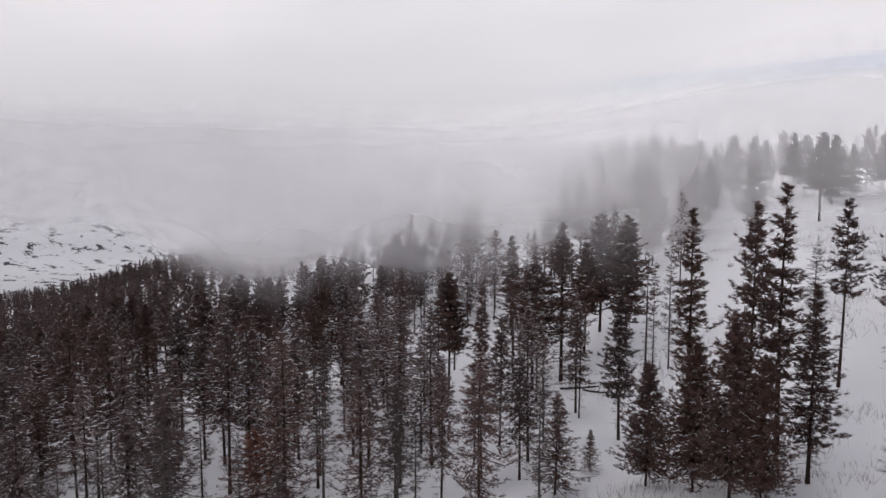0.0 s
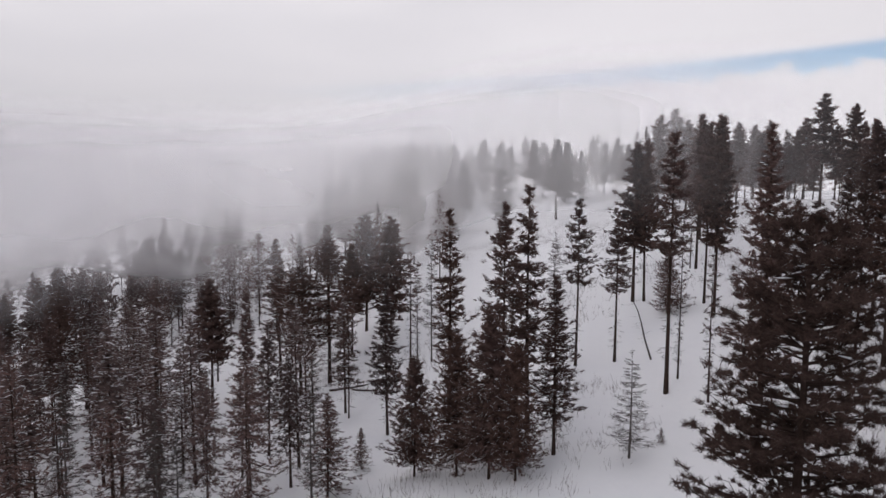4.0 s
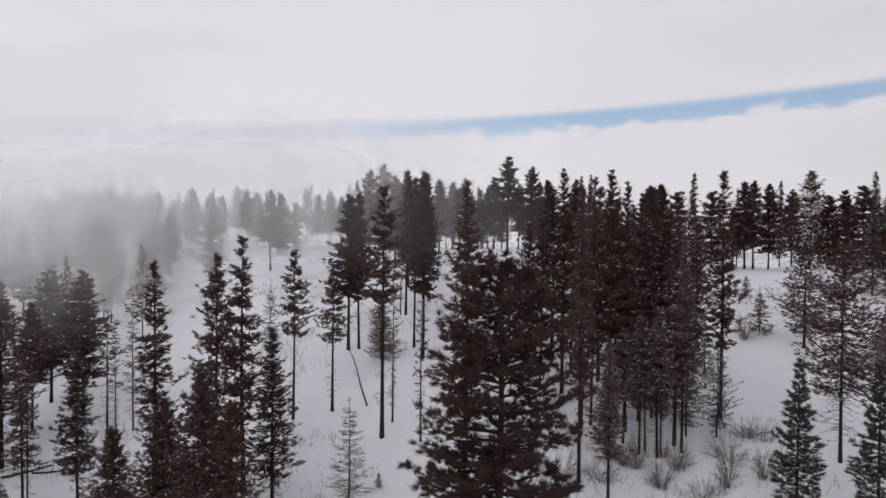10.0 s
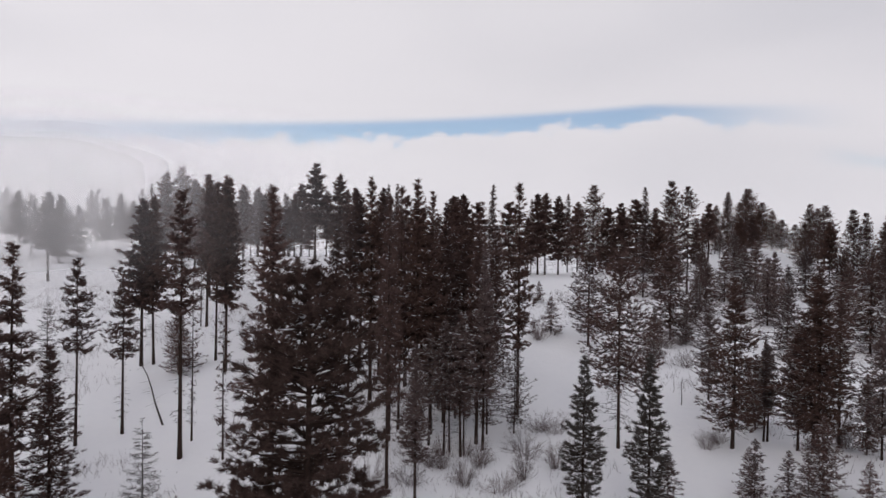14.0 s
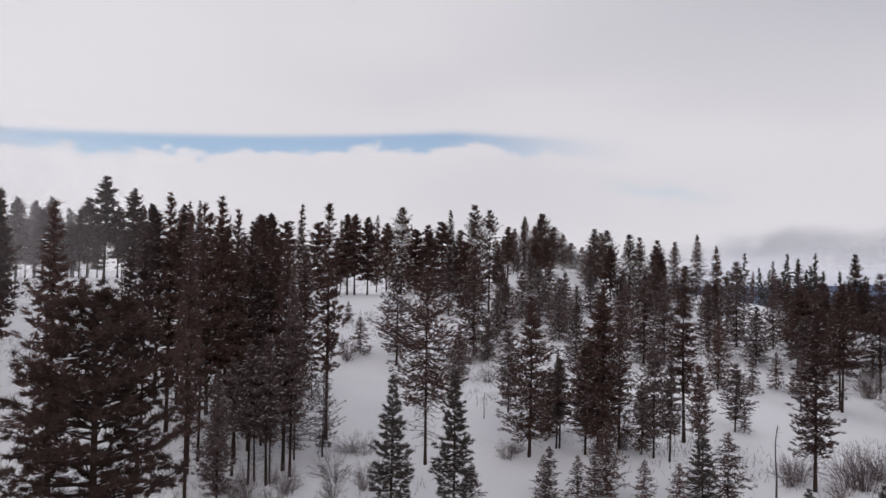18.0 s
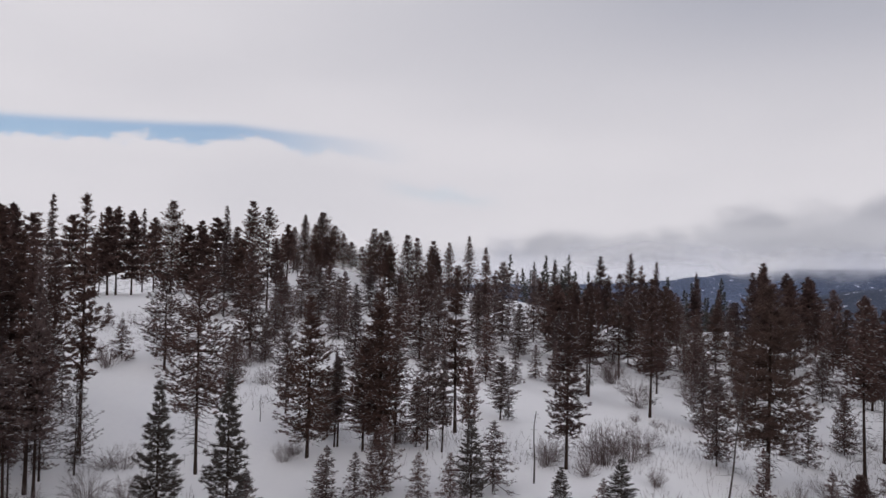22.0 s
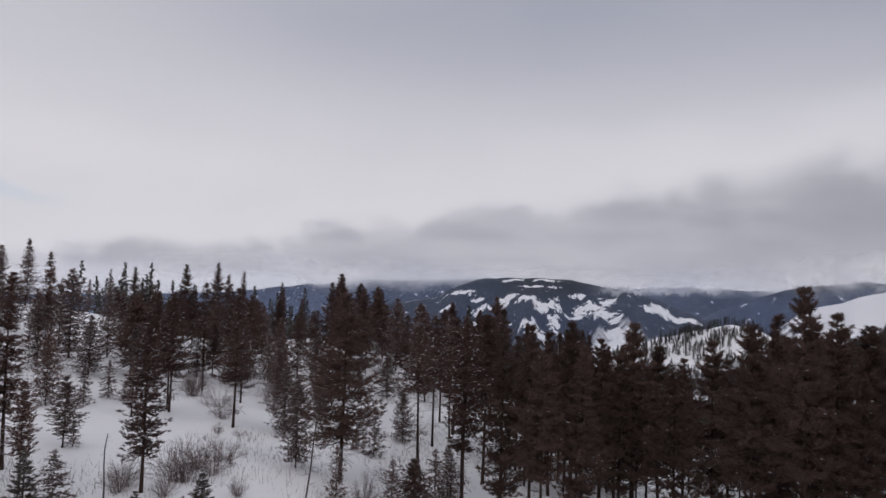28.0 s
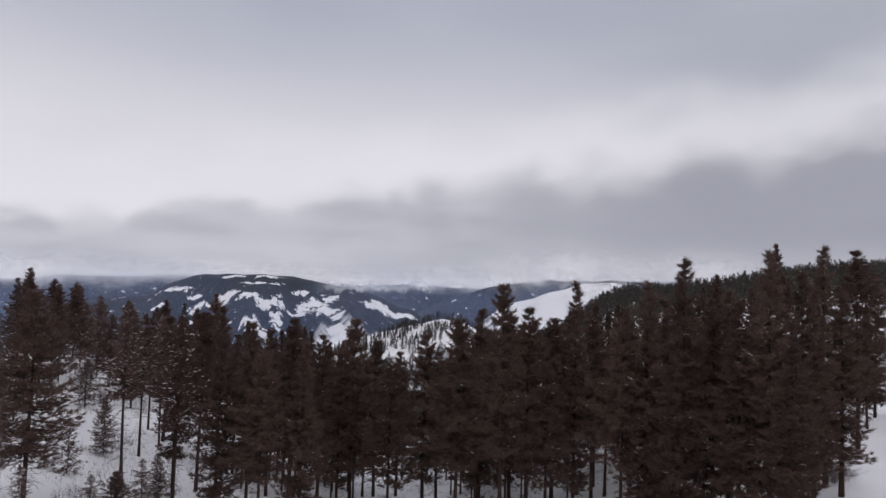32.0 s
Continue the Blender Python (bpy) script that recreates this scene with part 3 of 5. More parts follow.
def shrub(seed, height, width, stems, label):
    """A leafless bush: thin, arching, forking rods from one foot, open enough to see through."""
    rng = np.random.default_rng(seed)
    tris, feet, ways, long = [], [], [], []
    for _ in range(stems):
        t, out = rng.uniform(0, 6.28), rng.uniform(0.1, 0.5) * width
        a = np.array([math.cos(t), math.sin(t), 0])
        h = height * rng.uniform(0.35, 1.0) * (1 - 0.6 * (2 * out / width) ** 2)
        p0 = a * rng.uniform(0, 0.25) * width - np.array([0, 0, 0.1])
        p1 = p0 + a * out * 0.25 + np.array([rng.normal(0, 0.06), rng.normal(0, 0.06), h * 0.55])
        p2 = p0 * 0.6 + a * out + np.array([rng.normal(0, 0.12), rng.normal(0, 0.12), h])
        p3 = p2 + a * 0.12 * height + np.array([0, 0, rng.uniform(-0.12, 0.1) * height])
        tris += rod([p0, p1, p2, p3], [0.012, 0.009, 0.005, 0.002], 3)
        for _ in range(13):
            f = rng.uniform(0.0, 1.0)
            feet.append(p1 + (p2 - p1) * f)
            ways.append(a * 0.9 + rng.normal(0, 0.7, 3) + np.array([0, 0, 0.4]))
            long.append(height * rng.uniform(0.07, 0.22))
    tris = np.concatenate([np.asarray(tris), twig_blades(rng, feet, ways, long, 0.007)])
    return tagged(triangles_object("bare_bush", tris, TWIG), label, "bush", "bushes in the snow")


def stub(seed, height, label):
    """A broken dead stem with a few twig ends."""
    rng = np.random.default_rng(seed)
    zs = np.linspace(-0.4, height, 6)
    tw = rod([(0.02 * z * math.sin(z), 0, z) for z in zs], list(np.linspace(0.075, 0.025, 6)), 5)
    for _ in range(16):
        z0, t = rng.uniform(0.25, 0.97) * height, rng.uniform(0, 6.28)
        a = np.array([math.cos(t), math.sin(t), rng.uniform(-0.3, 0.3)])
        tw += rod([(0, 0, z0), np.array([0, 0, z0]) + a * rng.uniform(0.2, 0.8)], [0.014, 0.004], 3)
    return tagged(triangles_object("dead_tree", tw, GREY), label, "dead tree", "dead trees on the slope")


MODELS = {}                             # kind: list of (height, width, crown base, object)


def model(kind, height, width, base, ob):
    MODELS.setdefault(kind, []).append((height, width, base, ob))


PINES, FIRS, STEMS = "pines on the slope", "young firs on the slope", "thin trees on the slope"
DARK = "tall dark ponderosa pine with bare lower trunk in snow"
for seed, width, base in ((1, 2.6, 0.34), (2, 3.0, 0.48), (3, 3.4, 0.24), (4, 3.8, 0.40), (5, 2.2, 0.28), (6, 4.4, 0.32), (7, 3.0, 0.14), (8, 2.4, 0.52), (9, 4.0, 0.12)):
    model("P", 18, width, base, conifer(seed, "pine", 18, width, base, int(28 * (1.12 - base)), 6, int(10 * (width / 3.2) ** 0.7), 15, 0.38, 0.13, PINE, BARK, DARK, "pine_tree", group=PINES, dead=80, dome=(0.6, 0.9, 0.75)[seed % 3], fine=0.055, inner=3))
NEAR = "dense dark ponderosa pine with fine drooping needles"
for seed, width, base in ((201, 3.0, 0.30), (202, 3.8, 0.2), (203, 5.0, 0.12), (204, 6.0, 0.30), (205, 3.6, 0.44), (206, 4.4, 0.3), (207, 2.6, 0.26), (208, 5.4, 0.06), (209, 6.6, 0.16)):
    model("N", 18, width, base, conifer(seed, "pine", 18, width, base, int(29 * (1.12 - base)), 7, int(12 * (width / 4.0) ** 0.8), 16, 0.36, (0.2, 0.34, 0.26)[seed % 3], PINE, BARK, NEAR, "pine_tree", group=PINES, dead=110, dome=(0.7, 1.0, 0.85)[seed % 3], fine=0.055, inner=4))
# pines, not firs; their needles carry the close wood's shade as darker colour
CLOSE = "tall pine standing in a close wood, its needles toned darker for shade"
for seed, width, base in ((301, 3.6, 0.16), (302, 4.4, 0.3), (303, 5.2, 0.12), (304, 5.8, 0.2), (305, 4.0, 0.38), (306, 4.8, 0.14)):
    model("K", 20, width, base, conifer(seed, "pine", 20, width, base, int(34 * (1.12 - base)), 7, int(13 * (width / 4.0) ** 0.8), 17, 0.44, 0.014, SHADED, BARK, CLOSE, "douglas_fir", group="dark firs of the close wood", dead=90, dome=(0.7, 0.95, 0.8)[seed % 3], fine=0.036, inner=5, loose=1.6))
FAR = "dark pine standing on the upper slope below the crest"
for seed, width, base in ((101, 3.2, 0.34), (102, 4.2, 0.26), (103, 5.0, 0.36), (104, 4.8, 0.18), (105, 3.4, 0.2), (106, 6.4, 0.08), (107, 3.6, 0.44), (108, 5.4, 0.08)):
    model("Q", 18, width, base, conifer(seed, "pine", 18, width, base, int(24 * (1.12 - base)), 6, int(8 * (width / 4.0) ** 0.7), 10, 0.48, 0.05, PINE, BARK, FAR, "pine_tree", group="pines below the crest", dead=24, dome=(0.7, 1.0, 0.85)[seed % 3], fine=0.105, inner=9))
FROST = "frosted pine, grey-brown with snow on its boughs"
for seed, width, base in ((111, 3.0, 0.26), (112, 4.0, 0.18), (113, 3.4, 0.36), (114, 5.0, 0.06), (115, 6.4, 0.04)):
    model("W", 16, width, base, conifer(seed, "pine", 16, width, base, int(30 * (1.12 - base)), 6, int(9 * (width / 3.4) ** 0.7), 12, 0.36, 0.45, FIR, BARK, FROST, "frosted_pine", group="frosted pines on the slope", dead=90, dome=(0.6, 0.9)[seed % 2], fine=0.065, inner=5))
AIRY = "thin frosted pine with bare twiggy lower stem"
for seed, width, base in ((141, 3.0, 0.3), (142, 3.8, 0.22), (143, 3.4, 0.42), (144, 4.6, 0.12)):
    model("V", 16, width, base, conifer(seed, "pine", 16, width, base, int(25 * (1.12 - base)), 5, 7, 11, 0.36, 0.6, FIR, BARK, AIRY, "frosted_pine", group="frosted pines on the valley side", dead=150, dome=(0.6, 0.9)[seed % 2], fine=0.055, inner=2))
PALE = "slender fir tree with snow-dusted grey-green boughs"
for seed, width, base in ((11, 2.8, 0.10), (12, 3.4, 0.06), (13, 4.4, 0.05), (14, 2.4, 0.26), (15, 3.4, 0.28)):
    model("F", 12, width, base, conifer(seed, "fir", 12, width, base, int(28 * (1.1 - base)), 6, 7, 9, 0.32, 0.45, FIR, BARK, PALE, "fir_tree", 0.008, FIRS, 40, fine=0.065, inner=3))
for seed, width, base in ((121, 1.7, 0.05), (122, 2.1, 0.08), (123, 1.9, 0.04)):
    model("S", 4, width, base, conifer(seed, "fir", 4, width, base, 15, 6, 6, 7, 0.22, 0.5, FIR, BARK, "young fir sapling dusted with snow", "fir_sapling", 0.01, "fir saplings", 6, fine=0.07, inner=2))
for seed, width in ((131, 3.2), (132, 3.8)):
    model("Y", 12, width, 0.08, conifer(seed, "pine", 12, width, 0.08, 28, 6, 11, 20, 0.36, 0.35, YOUNG, BARK, "bushy young pine with upswept needle bunches and snow", "young_pine", 0.009, "young pines", 30, True, 0.55, 0.06))
THIN = "thin pine with a small sparse crown and dead lower twigs"
for seed, width, base in ((21, 2.6, 0.5), (22, 3.0, 0.62), (23, 2.2, 0.4)):
    model("T", 12, width, base, conifer(seed, "thin", 12, width, base, 11, 4, 8, 10, 0.34, 0.25, PINE, BARK, THIN, "thin_pine", 0.008, STEMS, 120))
for seed, width, base in ((31, 4.0, 0.10), (32, 2.6, 0.25)):
    model("D", 12, width, base, conifer(seed, "bare", 12, width, base, 25, 4, 20, 0, 0.4, 0.15, TWIG, GREY, "leafless larch with bare grey twigs above the snow", "bare_larch", 0.008, "bare larches"))
model("R", 8, 4.8, 0.06, conifer(41, "fir", 8, 4.8, 0.06, 22, 6, 10, 10, 0.28, 0.08, RUST, BARK, "dead fir with rust-red needles among dark trees", "dead_fir", 0.01))
model("B2", 13, 6.0, 0.12, conifer(42, "pine", 13, 6.0, 0.12, 28, 7, 15, 14, 0.38, 0.15, PINE, BARK, "bushy dark pine with drooping twiggy lower limbs", "pine_tree", 0.009, PINES, 140, dome=0.9, inner=8))
for seed, h, w in ((51, 3.0, 4.2), (52, 3.0, 2.6), (53, 3.0, 3.4), (54, 3.0, 3.0)):
    model("B", h, w, 0, shrub(seed, h, w, 72 + 10 * (seed % 3), "leafless grey-brown bush growing out of the snow"))
for seed in (61, 62):
    model("Z", 7, 0.3, 0, stub(seed, 7, "bare broken dead stem standing in the snow"))
FIRST, TAKEN = {}, []                  # the models' own poses, set last; the places taken
spin = random.Random(5)


def plant(kind, x, y, height, width, base=0.3, lean=0.0, label=""):
    """Sets the model of that kind which comes nearest in build on the ground at x, y."""
    best = min(MODELS[kind], key=lambda q: abs(math.log((q[1] / q[0]) / (width / height))) * 1.4 + abs(q[2] - base) * 1.6 + spin.random() * 0.25)
    h0, w0, _, ob = best
    s, w = height / h0, width / w0 * {"Q": 1.18, "K": 1.06}.get(kind, 1.0)
    w = min(max(w, s * 0.6), s * 1.7)
    z = float(ground_height(x, y)[0])
    away = math.atan2(y, x)
    tilt = Matrix.Rotation(lean, 4, Vector((math.cos(away), math.sin(away), 0)))
    m = Matrix.Translation((x, y, z)) @ tilt @ Matrix.Rotation(spin.uniform(0, 6.28), 4, "Z") @ Matrix.Diagonal((w, w, s, 1))
    if ob in FIRST:
        ob = copy_thing(ob, m)
    else:
        FIRST[ob] = m
    TAKEN.append((x, y))
    if label:
        ob["label"] = label
    return ob


# ---- the trees that stand out, one by one: kind, x, y, height, crown width, crown base, lean ----
plant("W", 18.0, 69.7, 16.8, 3.23, 0.15)
plant("T", 25.0, 84.9, 16.2, 3.17, 0.60)
plant("T", 26.7, 87.5, 13.2, 1.72, 0.60)
plant("D", 28.5, 86.9, 17.3, 2.44, 0.30)
plant("P", 24.0, 67.4, 22.7, 2.82, 0.25)
plant("P", 24.4, 54.8, 21.9, 3.45, 0.20)
plant("P", 28.0, 57.0, 22.8, 2.85, 0.25)
plant("N", 27.1, 50.2, 15.2, 3.57, 0.08)
plant("B2", 21.1, 49.7, 13.8, 4.73, 0.10)
plant("B2", 19.4, 52.5, 11.9, 4.87, 0.10)
plant("B2", 16.7, 55.6, 10.5, 4.07, 0.10)
plant("B2", 22.4, 47.5, 10.9, 3.78, 0.10)
plant("P", 38.7, 67.1, 18.7, 2.74, 0.50)
plant("P", 43.1, 66.2, 16.1, 2.79, 0.46)
plant("Q", 54.7, 80.1, 21.4, 3.58, 0.42)
plant("Q", 55.9, 79.3, 21.7, 2.80, 0.50)
plant("P", 42.2, 55.8, 25.5, 3.13, 0.45)
plant("T", 44.6, 57.2, 16.4, 1.85, 0.35)
plant("W", 55.6, 73.9, 8.8, 3.69, 0.05)
plant("D", 32.5, 47.4, 9.2, 3.59, 0.05)
plant("S", 36.0, 48.0, 1.4, 0.67, 0.05)
plant("Q", 99.5, 230.4, 14.3, 4.00, 0.30)
plant("Q", 88.7, 194.7, 15.0, 3.42, 0.30)
plant("Q", 102.5, 213.7, 17.9, 4.17, 0.35)
plant("Q", 72.7, 135.8, 17.3, 5.44, 0.40)
plant("Q", 91.1, 178.0, 15.2, 4.81, 0.20)
plant("Q", 107.0, 188.8, 10.7, 5.23, 0.30)
plant("Q", 111.5, 186.2, 16.5, 4.18, 0.40)
plant("Q", 104.6, 168.1, 15.0, 3.50, 0.30)
plant("Q", 107.6, 166.8, 15.9, 4.78, 0.30)
plant("D", 47.0, 87.7, 9.8, 3.51, 0.20)
plant("Q", 122.5, 161.9, 24.2, 6.48, 0.20)
plant("Q", 67.6, 83.6, 22.2, 3.25, 0.45)
plant("Q", 60.0, 72.4, 22.9, 2.83, 0.45)
plant("Q", 58.0, 68.2, 24.1, 3.12, 0.40)
plant("Q", 103.9, 117.0, 16.8, 3.70, 0.30)
plant("Q", 128.2, 138.9, 18.1, 4.15, 0.30)
plant("Q", 131.6, 137.7, 19.2, 4.17, 0.30)
plant("F", 131.4, 132.4, 16.4, 4.06, 0.10)
plant("Q", 112.2, 104.1, 21.0, 6.36, 0.35)
plant("Q", 136.0, 131.2, 19.3, 5.26, 0.20)
plant("Q", 118.3, 102.5, 18.7, 4.29, 0.45)
plant("Q", 137.7, 114.3, 17.8, 3.24, 0.20)
plant("Q", 131.1, 132.7, 11.8, 3.78, 0.20)
plant("Q", 87.3, 216.0, 14.0, 4.44, 0.30)
plant("Q", 81.1, 212.6, 13.4, 4.69, 0.30)
plant("Q", 73.6, 204.7, 14.6, 4.46, 0.30)
plant("Q", 67.7, 203.0, 15.1, 4.71, 0.30)
plant("Q", 61.7, 200.2, 17.5, 4.91, 0.30)
plant("Q", 55.9, 197.2, 19.1, 4.78, 0.30)
plant("Q", 85.6, 173.0, 16.9, 5.26, 0.30)
plant("Q", 88.3, 160.3, 15.7, 5.88, 0.30)
plant("Q", 96.1, 166.2, 12.6, 4.63, 0.30)
plant("Q", 100.4, 150.6, 14.8, 4.35, 0.30)
plant("Q", 85.8, 118.1, 20.9, 4.67, 0.30)
plant("Q", 91.8, 117.4, 19.2, 4.75, 0.30)
plant("Q", 133.2, 136.9, 15.1, 3.58, 0.30)
plant("Q", 134.1, 131.7, 16.4, 3.50, 0.30)
plant("Q", 133.9, 120.3, 16.9, 3.86, 0.30)
plant("Q", 112.3, 86.0, 16.7, 3.16, 0.30)
plant("F", 114.5, 84.0, 17.7, 3.14, 0.10)
plant("Q", 122.9, 76.1, 16.6, 4.01, 0.12)
plant("Q", 124.0, 74.1, 16.9, 3.05, 0.12)
plant("T", 67.3, 84.5, 10.3, 2.06, 0.50)
plant("Z", 46.3, 64.0, 6.9, 0.51, 0.00, -0.30)
plant("N", 38.8, 40.4, 25.9, 3.72, 0.12)
plant("T", 43.6, 51.5, 13.8, 1.90, 0.40)
plant("Q", 136.2, 153.2, 19.9, 4.83, 0.25)
plant("Q", 128.3, 138.8, 17.7, 3.88, 0.25)
plant("N", 61.6, 48.7, 25.1, 3.15, 0.30)
plant("P", 47.6, 35.7, 25.1, 1.91, 0.35)
plant("N", 55.3, 41.3, 20.5, 2.33, 0.35)
plant("P", 57.8, 42.0, 25.0, 1.95, 0.35)
plant("N", 57.2, 39.5, 26.0, 3.35, 0.25)
plant("N", 58.9, 38.8, 24.6, 2.83, 0.25)
plant("N", 61.7, 39.0, 23.1, 2.69, 0.25)
plant("N", 60.8, 51.2, 20.3, 2.55, 0.30)
plant("W", 46.9, 32.3, 13.1, 2.38, 0.25)
plant("W", 55.8, 35.2, 12.8, 2.54, 0.30)
plant("W", 56.7, 37.5, 10.9, 2.40, 0.30)
plant("Q", 92.9, 57.1, 19.1, 3.21, 0.12)
plant("Q", 98.0, 58.2, 18.6, 2.73, 0.12)
plant("F", 97.1, 52.7, 21.2, 3.69, 0.10)
plant("N", 59.1, 33.6, 22.4, 2.50, 0.25)
plant("W", 58.1, 32.3, 19.3, 2.76, 0.15)
plant("W", 56.2, 33.6, 12.9, 2.83, 0.30)
plant("W", 56.5, 35.0, 10.5, 2.13, 0.35)
plant("W", 56.8, 33.6, 9.5, 1.79, 0.40)
plant("P", 66.3, 32.8, 24.7, 2.69, 0.35)
plant("S", 75.8, 39.5, 6.2, 2.17, 0.30)
plant("Q", 148.8, 68.9, 19.0, 3.86, 0.12)
plant("Q", 148.6, 67.0, 18.9, 4.12, 0.12)
plant("Q", 149.8, 64.3, 18.1, 4.40, 0.12)
plant("F", 186.2, 77.1, 22.4, 4.08, 0.10)
plant("N", 156.0, 58.3, 20.6, 7.46, 0.10)
plant("P", 92.6, 35.1, 13.8, 3.83, 0.12)
plant("Q", 149.5, 49.5, 15.4, 5.77, 0.10)
plant("Q", 147.6, 45.7, 16.0, 5.16, 0.10)
plant("N", 65.0, 21.5, 18.6, 5.66, 0.38)
plant("F", 147.6, 43.9, 18.5, 4.19, 0.05)
plant("N", 143.2, 37.4, 19.8, 5.74, 0.10)
plant("P", 130.4, 31.0, 19.2, 4.36, 0.45)
plant("F", 199.0, 39.9, 11.1, 5.91, 0.10)
plant("F", 198.6, 36.9, 14.9, 5.84, 0.05)
plant("N", 220.7, 35.4, 16.7, 7.34, 0.10)
plant("N", 220.2, 31.7, 13.2, 6.30, 0.10)
plant("Y", 51.3, 19.7, 12.4, 3.24, 0.08)
plant("Y", 52.9, 15.1, 12.5, 3.24, 0.08)
plant("S", 94.3, 41.4, 5.4, 2.97, 0.03)
plant("S", 110.8, 51.0, 3.7, 2.05, 0.05)
plant("T", 60.2, 21.6, 3.4, 0.99, 0.30)
plant("Z", 76.8, 18.6, 2.9, 0.47, 0.00)
plant("Q", 134.4, 171.0, 21.3, 5.05, 0.30)
plant("Q", 78.9, 97.0, 20.3, 3.89, 0.30)
plant("Q", 75.5, 88.8, 20.4, 3.64, 0.30)
plant("F", 132.7, 131.8, 14.7, 3.86, 0.10)
plant("Q", 140.0, 118.6, 17.5, 2.94, 0.20)
plant("Q", 97.2, 80.2, 17.1, 3.03, 0.30)
plant("F", 109.4, 82.5, 17.7, 3.30, 0.10)
plant("Q", 125.6, 76.3, 15.8, 4.06, 0.12)
plant("Q", 128.2, 73.0, 15.5, 4.71, 0.10)
plant("Q", 144.1, 74.0, 16.9, 5.14, 0.10)
plant("F", 177.5, 84.3, 20.4, 3.72, 0.10)
plant("Q", 184.9, 73.6, 19.3, 5.34, 0.12)
plant("Q", 150.5, 52.8, 14.9, 4.90, 0.10)
plant("Q", 148.2, 41.8, 14.0, 4.63, 0.10)
plant("Q", 126.8, 34.8, 13.7, 3.94, 0.10)
plant("Q", 154.6, 34.8, 10.7, 3.50, 0.10)
plant("F", 185.1, 40.4, 9.9, 4.17, 0.10)
plant("N", 206.5, 35.3, 12.3, 4.51, 0.10)
plant("N", 218.6, 28.7, 11.3, 4.65, 0.10)
plant("N", 224.4, 26.9, 9.6, 5.26, 0.05)
plant("N", 223.8, 23.4, 9.0, 4.68, 0.05)
plant("N", 178.2, 16.7, 11.1, 4.93, 0.05)
plant("N", 221.8, 17.5, 14.6, 6.07, 0.10)
plant("W", 122.0, 15.6, 10.5, 4.32, 0.05)
plant("W", 133.5, 20.1, 9.7, 4.80, 0.05)
plant("W", 150.7, 26.7, 9.0, 4.41, 0.05)
plant("W", 135.8, 29.6, 7.6, 4.19, 0.05)
plant("W", 142.9, 13.1, 9.4, 5.15, 0.05)
plant("W", 98.9, 11.0, 9.7, 4.16, 0.10)
plant("N", 69.3, 5.5, 15.4, 4.28, 0.15)
plant("W", 79.8, 16.5, 10.1, 2.50, 0.20)
plant("W", 70.9, 9.4, 9.0, 2.02, 0.30)
plant("W", 74.7, 11.0, 7.4, 2.47, 0.20)
plant("W", 90.5, 25.5, 6.9, 2.83, 0.10)
plant("W", 101.2, 26.2, 16.8, 5.87, 0.03)
plant("N", 68.5, 12.0, 15.9, 4.68, 0.20)
plant("F", 183.3, 37.0, 11.9, 3.30, 0.05)
plant("F", 183.3, 34.3, 15.1, 4.79, 0.10)
plant("N", 191.0, 31.2, 16.1, 4.96, 0.10)
plant("N", 196.8, 29.2, 12.2, 4.14, 0.10)
plant("B", 218.7, 28.1, 3.0, 6.35, 0.00)
plant("B", 224.7, 24.3, 3.0, 6.49, 0.00)
plant("W", 116.9, 24.9, 8.8, 4.80, 0.05)
plant("W", 127.3, 24.0, 8.8, 4.83, 0.05)
plant("W", 115.5, 15.6, 10.3, 5.41, 0.15)
plant("N", 191.8, 16.9, 15.3, 5.21, 0.05)
plant("N", 199.5, 14.1, 15.4, 6.35, 0.05)
plant("N", 68.3, 5.1, 16.3, 4.35, 0.15)
plant("W", 69.2, 6.7, 11.0, 3.21, 0.20)
plant("P", 70.4, 3.6, 13.9, 2.23, 0.35)
plant("W", 70.8, 9.7, 9.6, 1.72, 0.35)
plant("N", 170.4, 6.9, 16.8, 5.39, 0.05)
plant("N", 177.4, 4.8, 16.0, 4.19, 0.05)
plant("N", 174.0, 0.7, 16.3, 4.91, 0.05)
plant("N", 186.5, -3.5, 15.5, 4.07, 0.05)
plant("F", 203.3, -9.5, 17.3, 5.67, 0.05)
plant("F", 166.1, -11.8, 15.9, 4.61, 0.05)
plant("W", 129.9, -12.6, 14.8, 5.17, 0.05)
plant("F", 133.2, -18.8, 13.7, 4.64, 0.05)
plant("F", 120.3, -20.5, 16.2, 4.71, 0.05)
plant("F", 215.5, -25.2, 9.3, 2.63, 0.10)
plant("P", 73.5, -2.4, 17.1, 2.40, 0.25)
plant("W", 110.5, 2.2, 13.8, 6.43, 0.05)
plant("W", 108.5, -0.7, 13.0, 5.09, 0.05)
plant("W", 68.0, 0.4, 10.8, 2.56, 0.25)
plant("W", 69.0, 1.5, 6.8, 2.17, 0.30)
plant("W", 67.5, -1.0, 9.9, 1.90, 0.35)
plant("W", 97.7, -7.3, 9.3, 3.76, 0.10)
plant("W", 65.9, -3.4, 9.6, 2.04, 0.20)
plant("W", 79.1, -7.6, 7.0, 2.43, 0.25)
plant("S", 98.3, -11.5, 5.0, 1.95, 0.20)
plant("S", 102.9, -14.9, 5.0, 2.18, 0.05)
plant("S", 79.0, -8.5, 2.5, 1.40, 0.10)
plant("Y", 57.9, -3.3, 6.7, 2.69, 0.05)
plant("S", 59.3, -5.2, 5.9, 3.25, 0.02)
plant("S", 58.0, -1.6, 4.0, 2.23, 0.02)
plant("S", 58.5, 1.0, 3.9, 1.93, 0.03)
plant("S", 57.3, 4.8, 4.7, 2.10, 0.03)
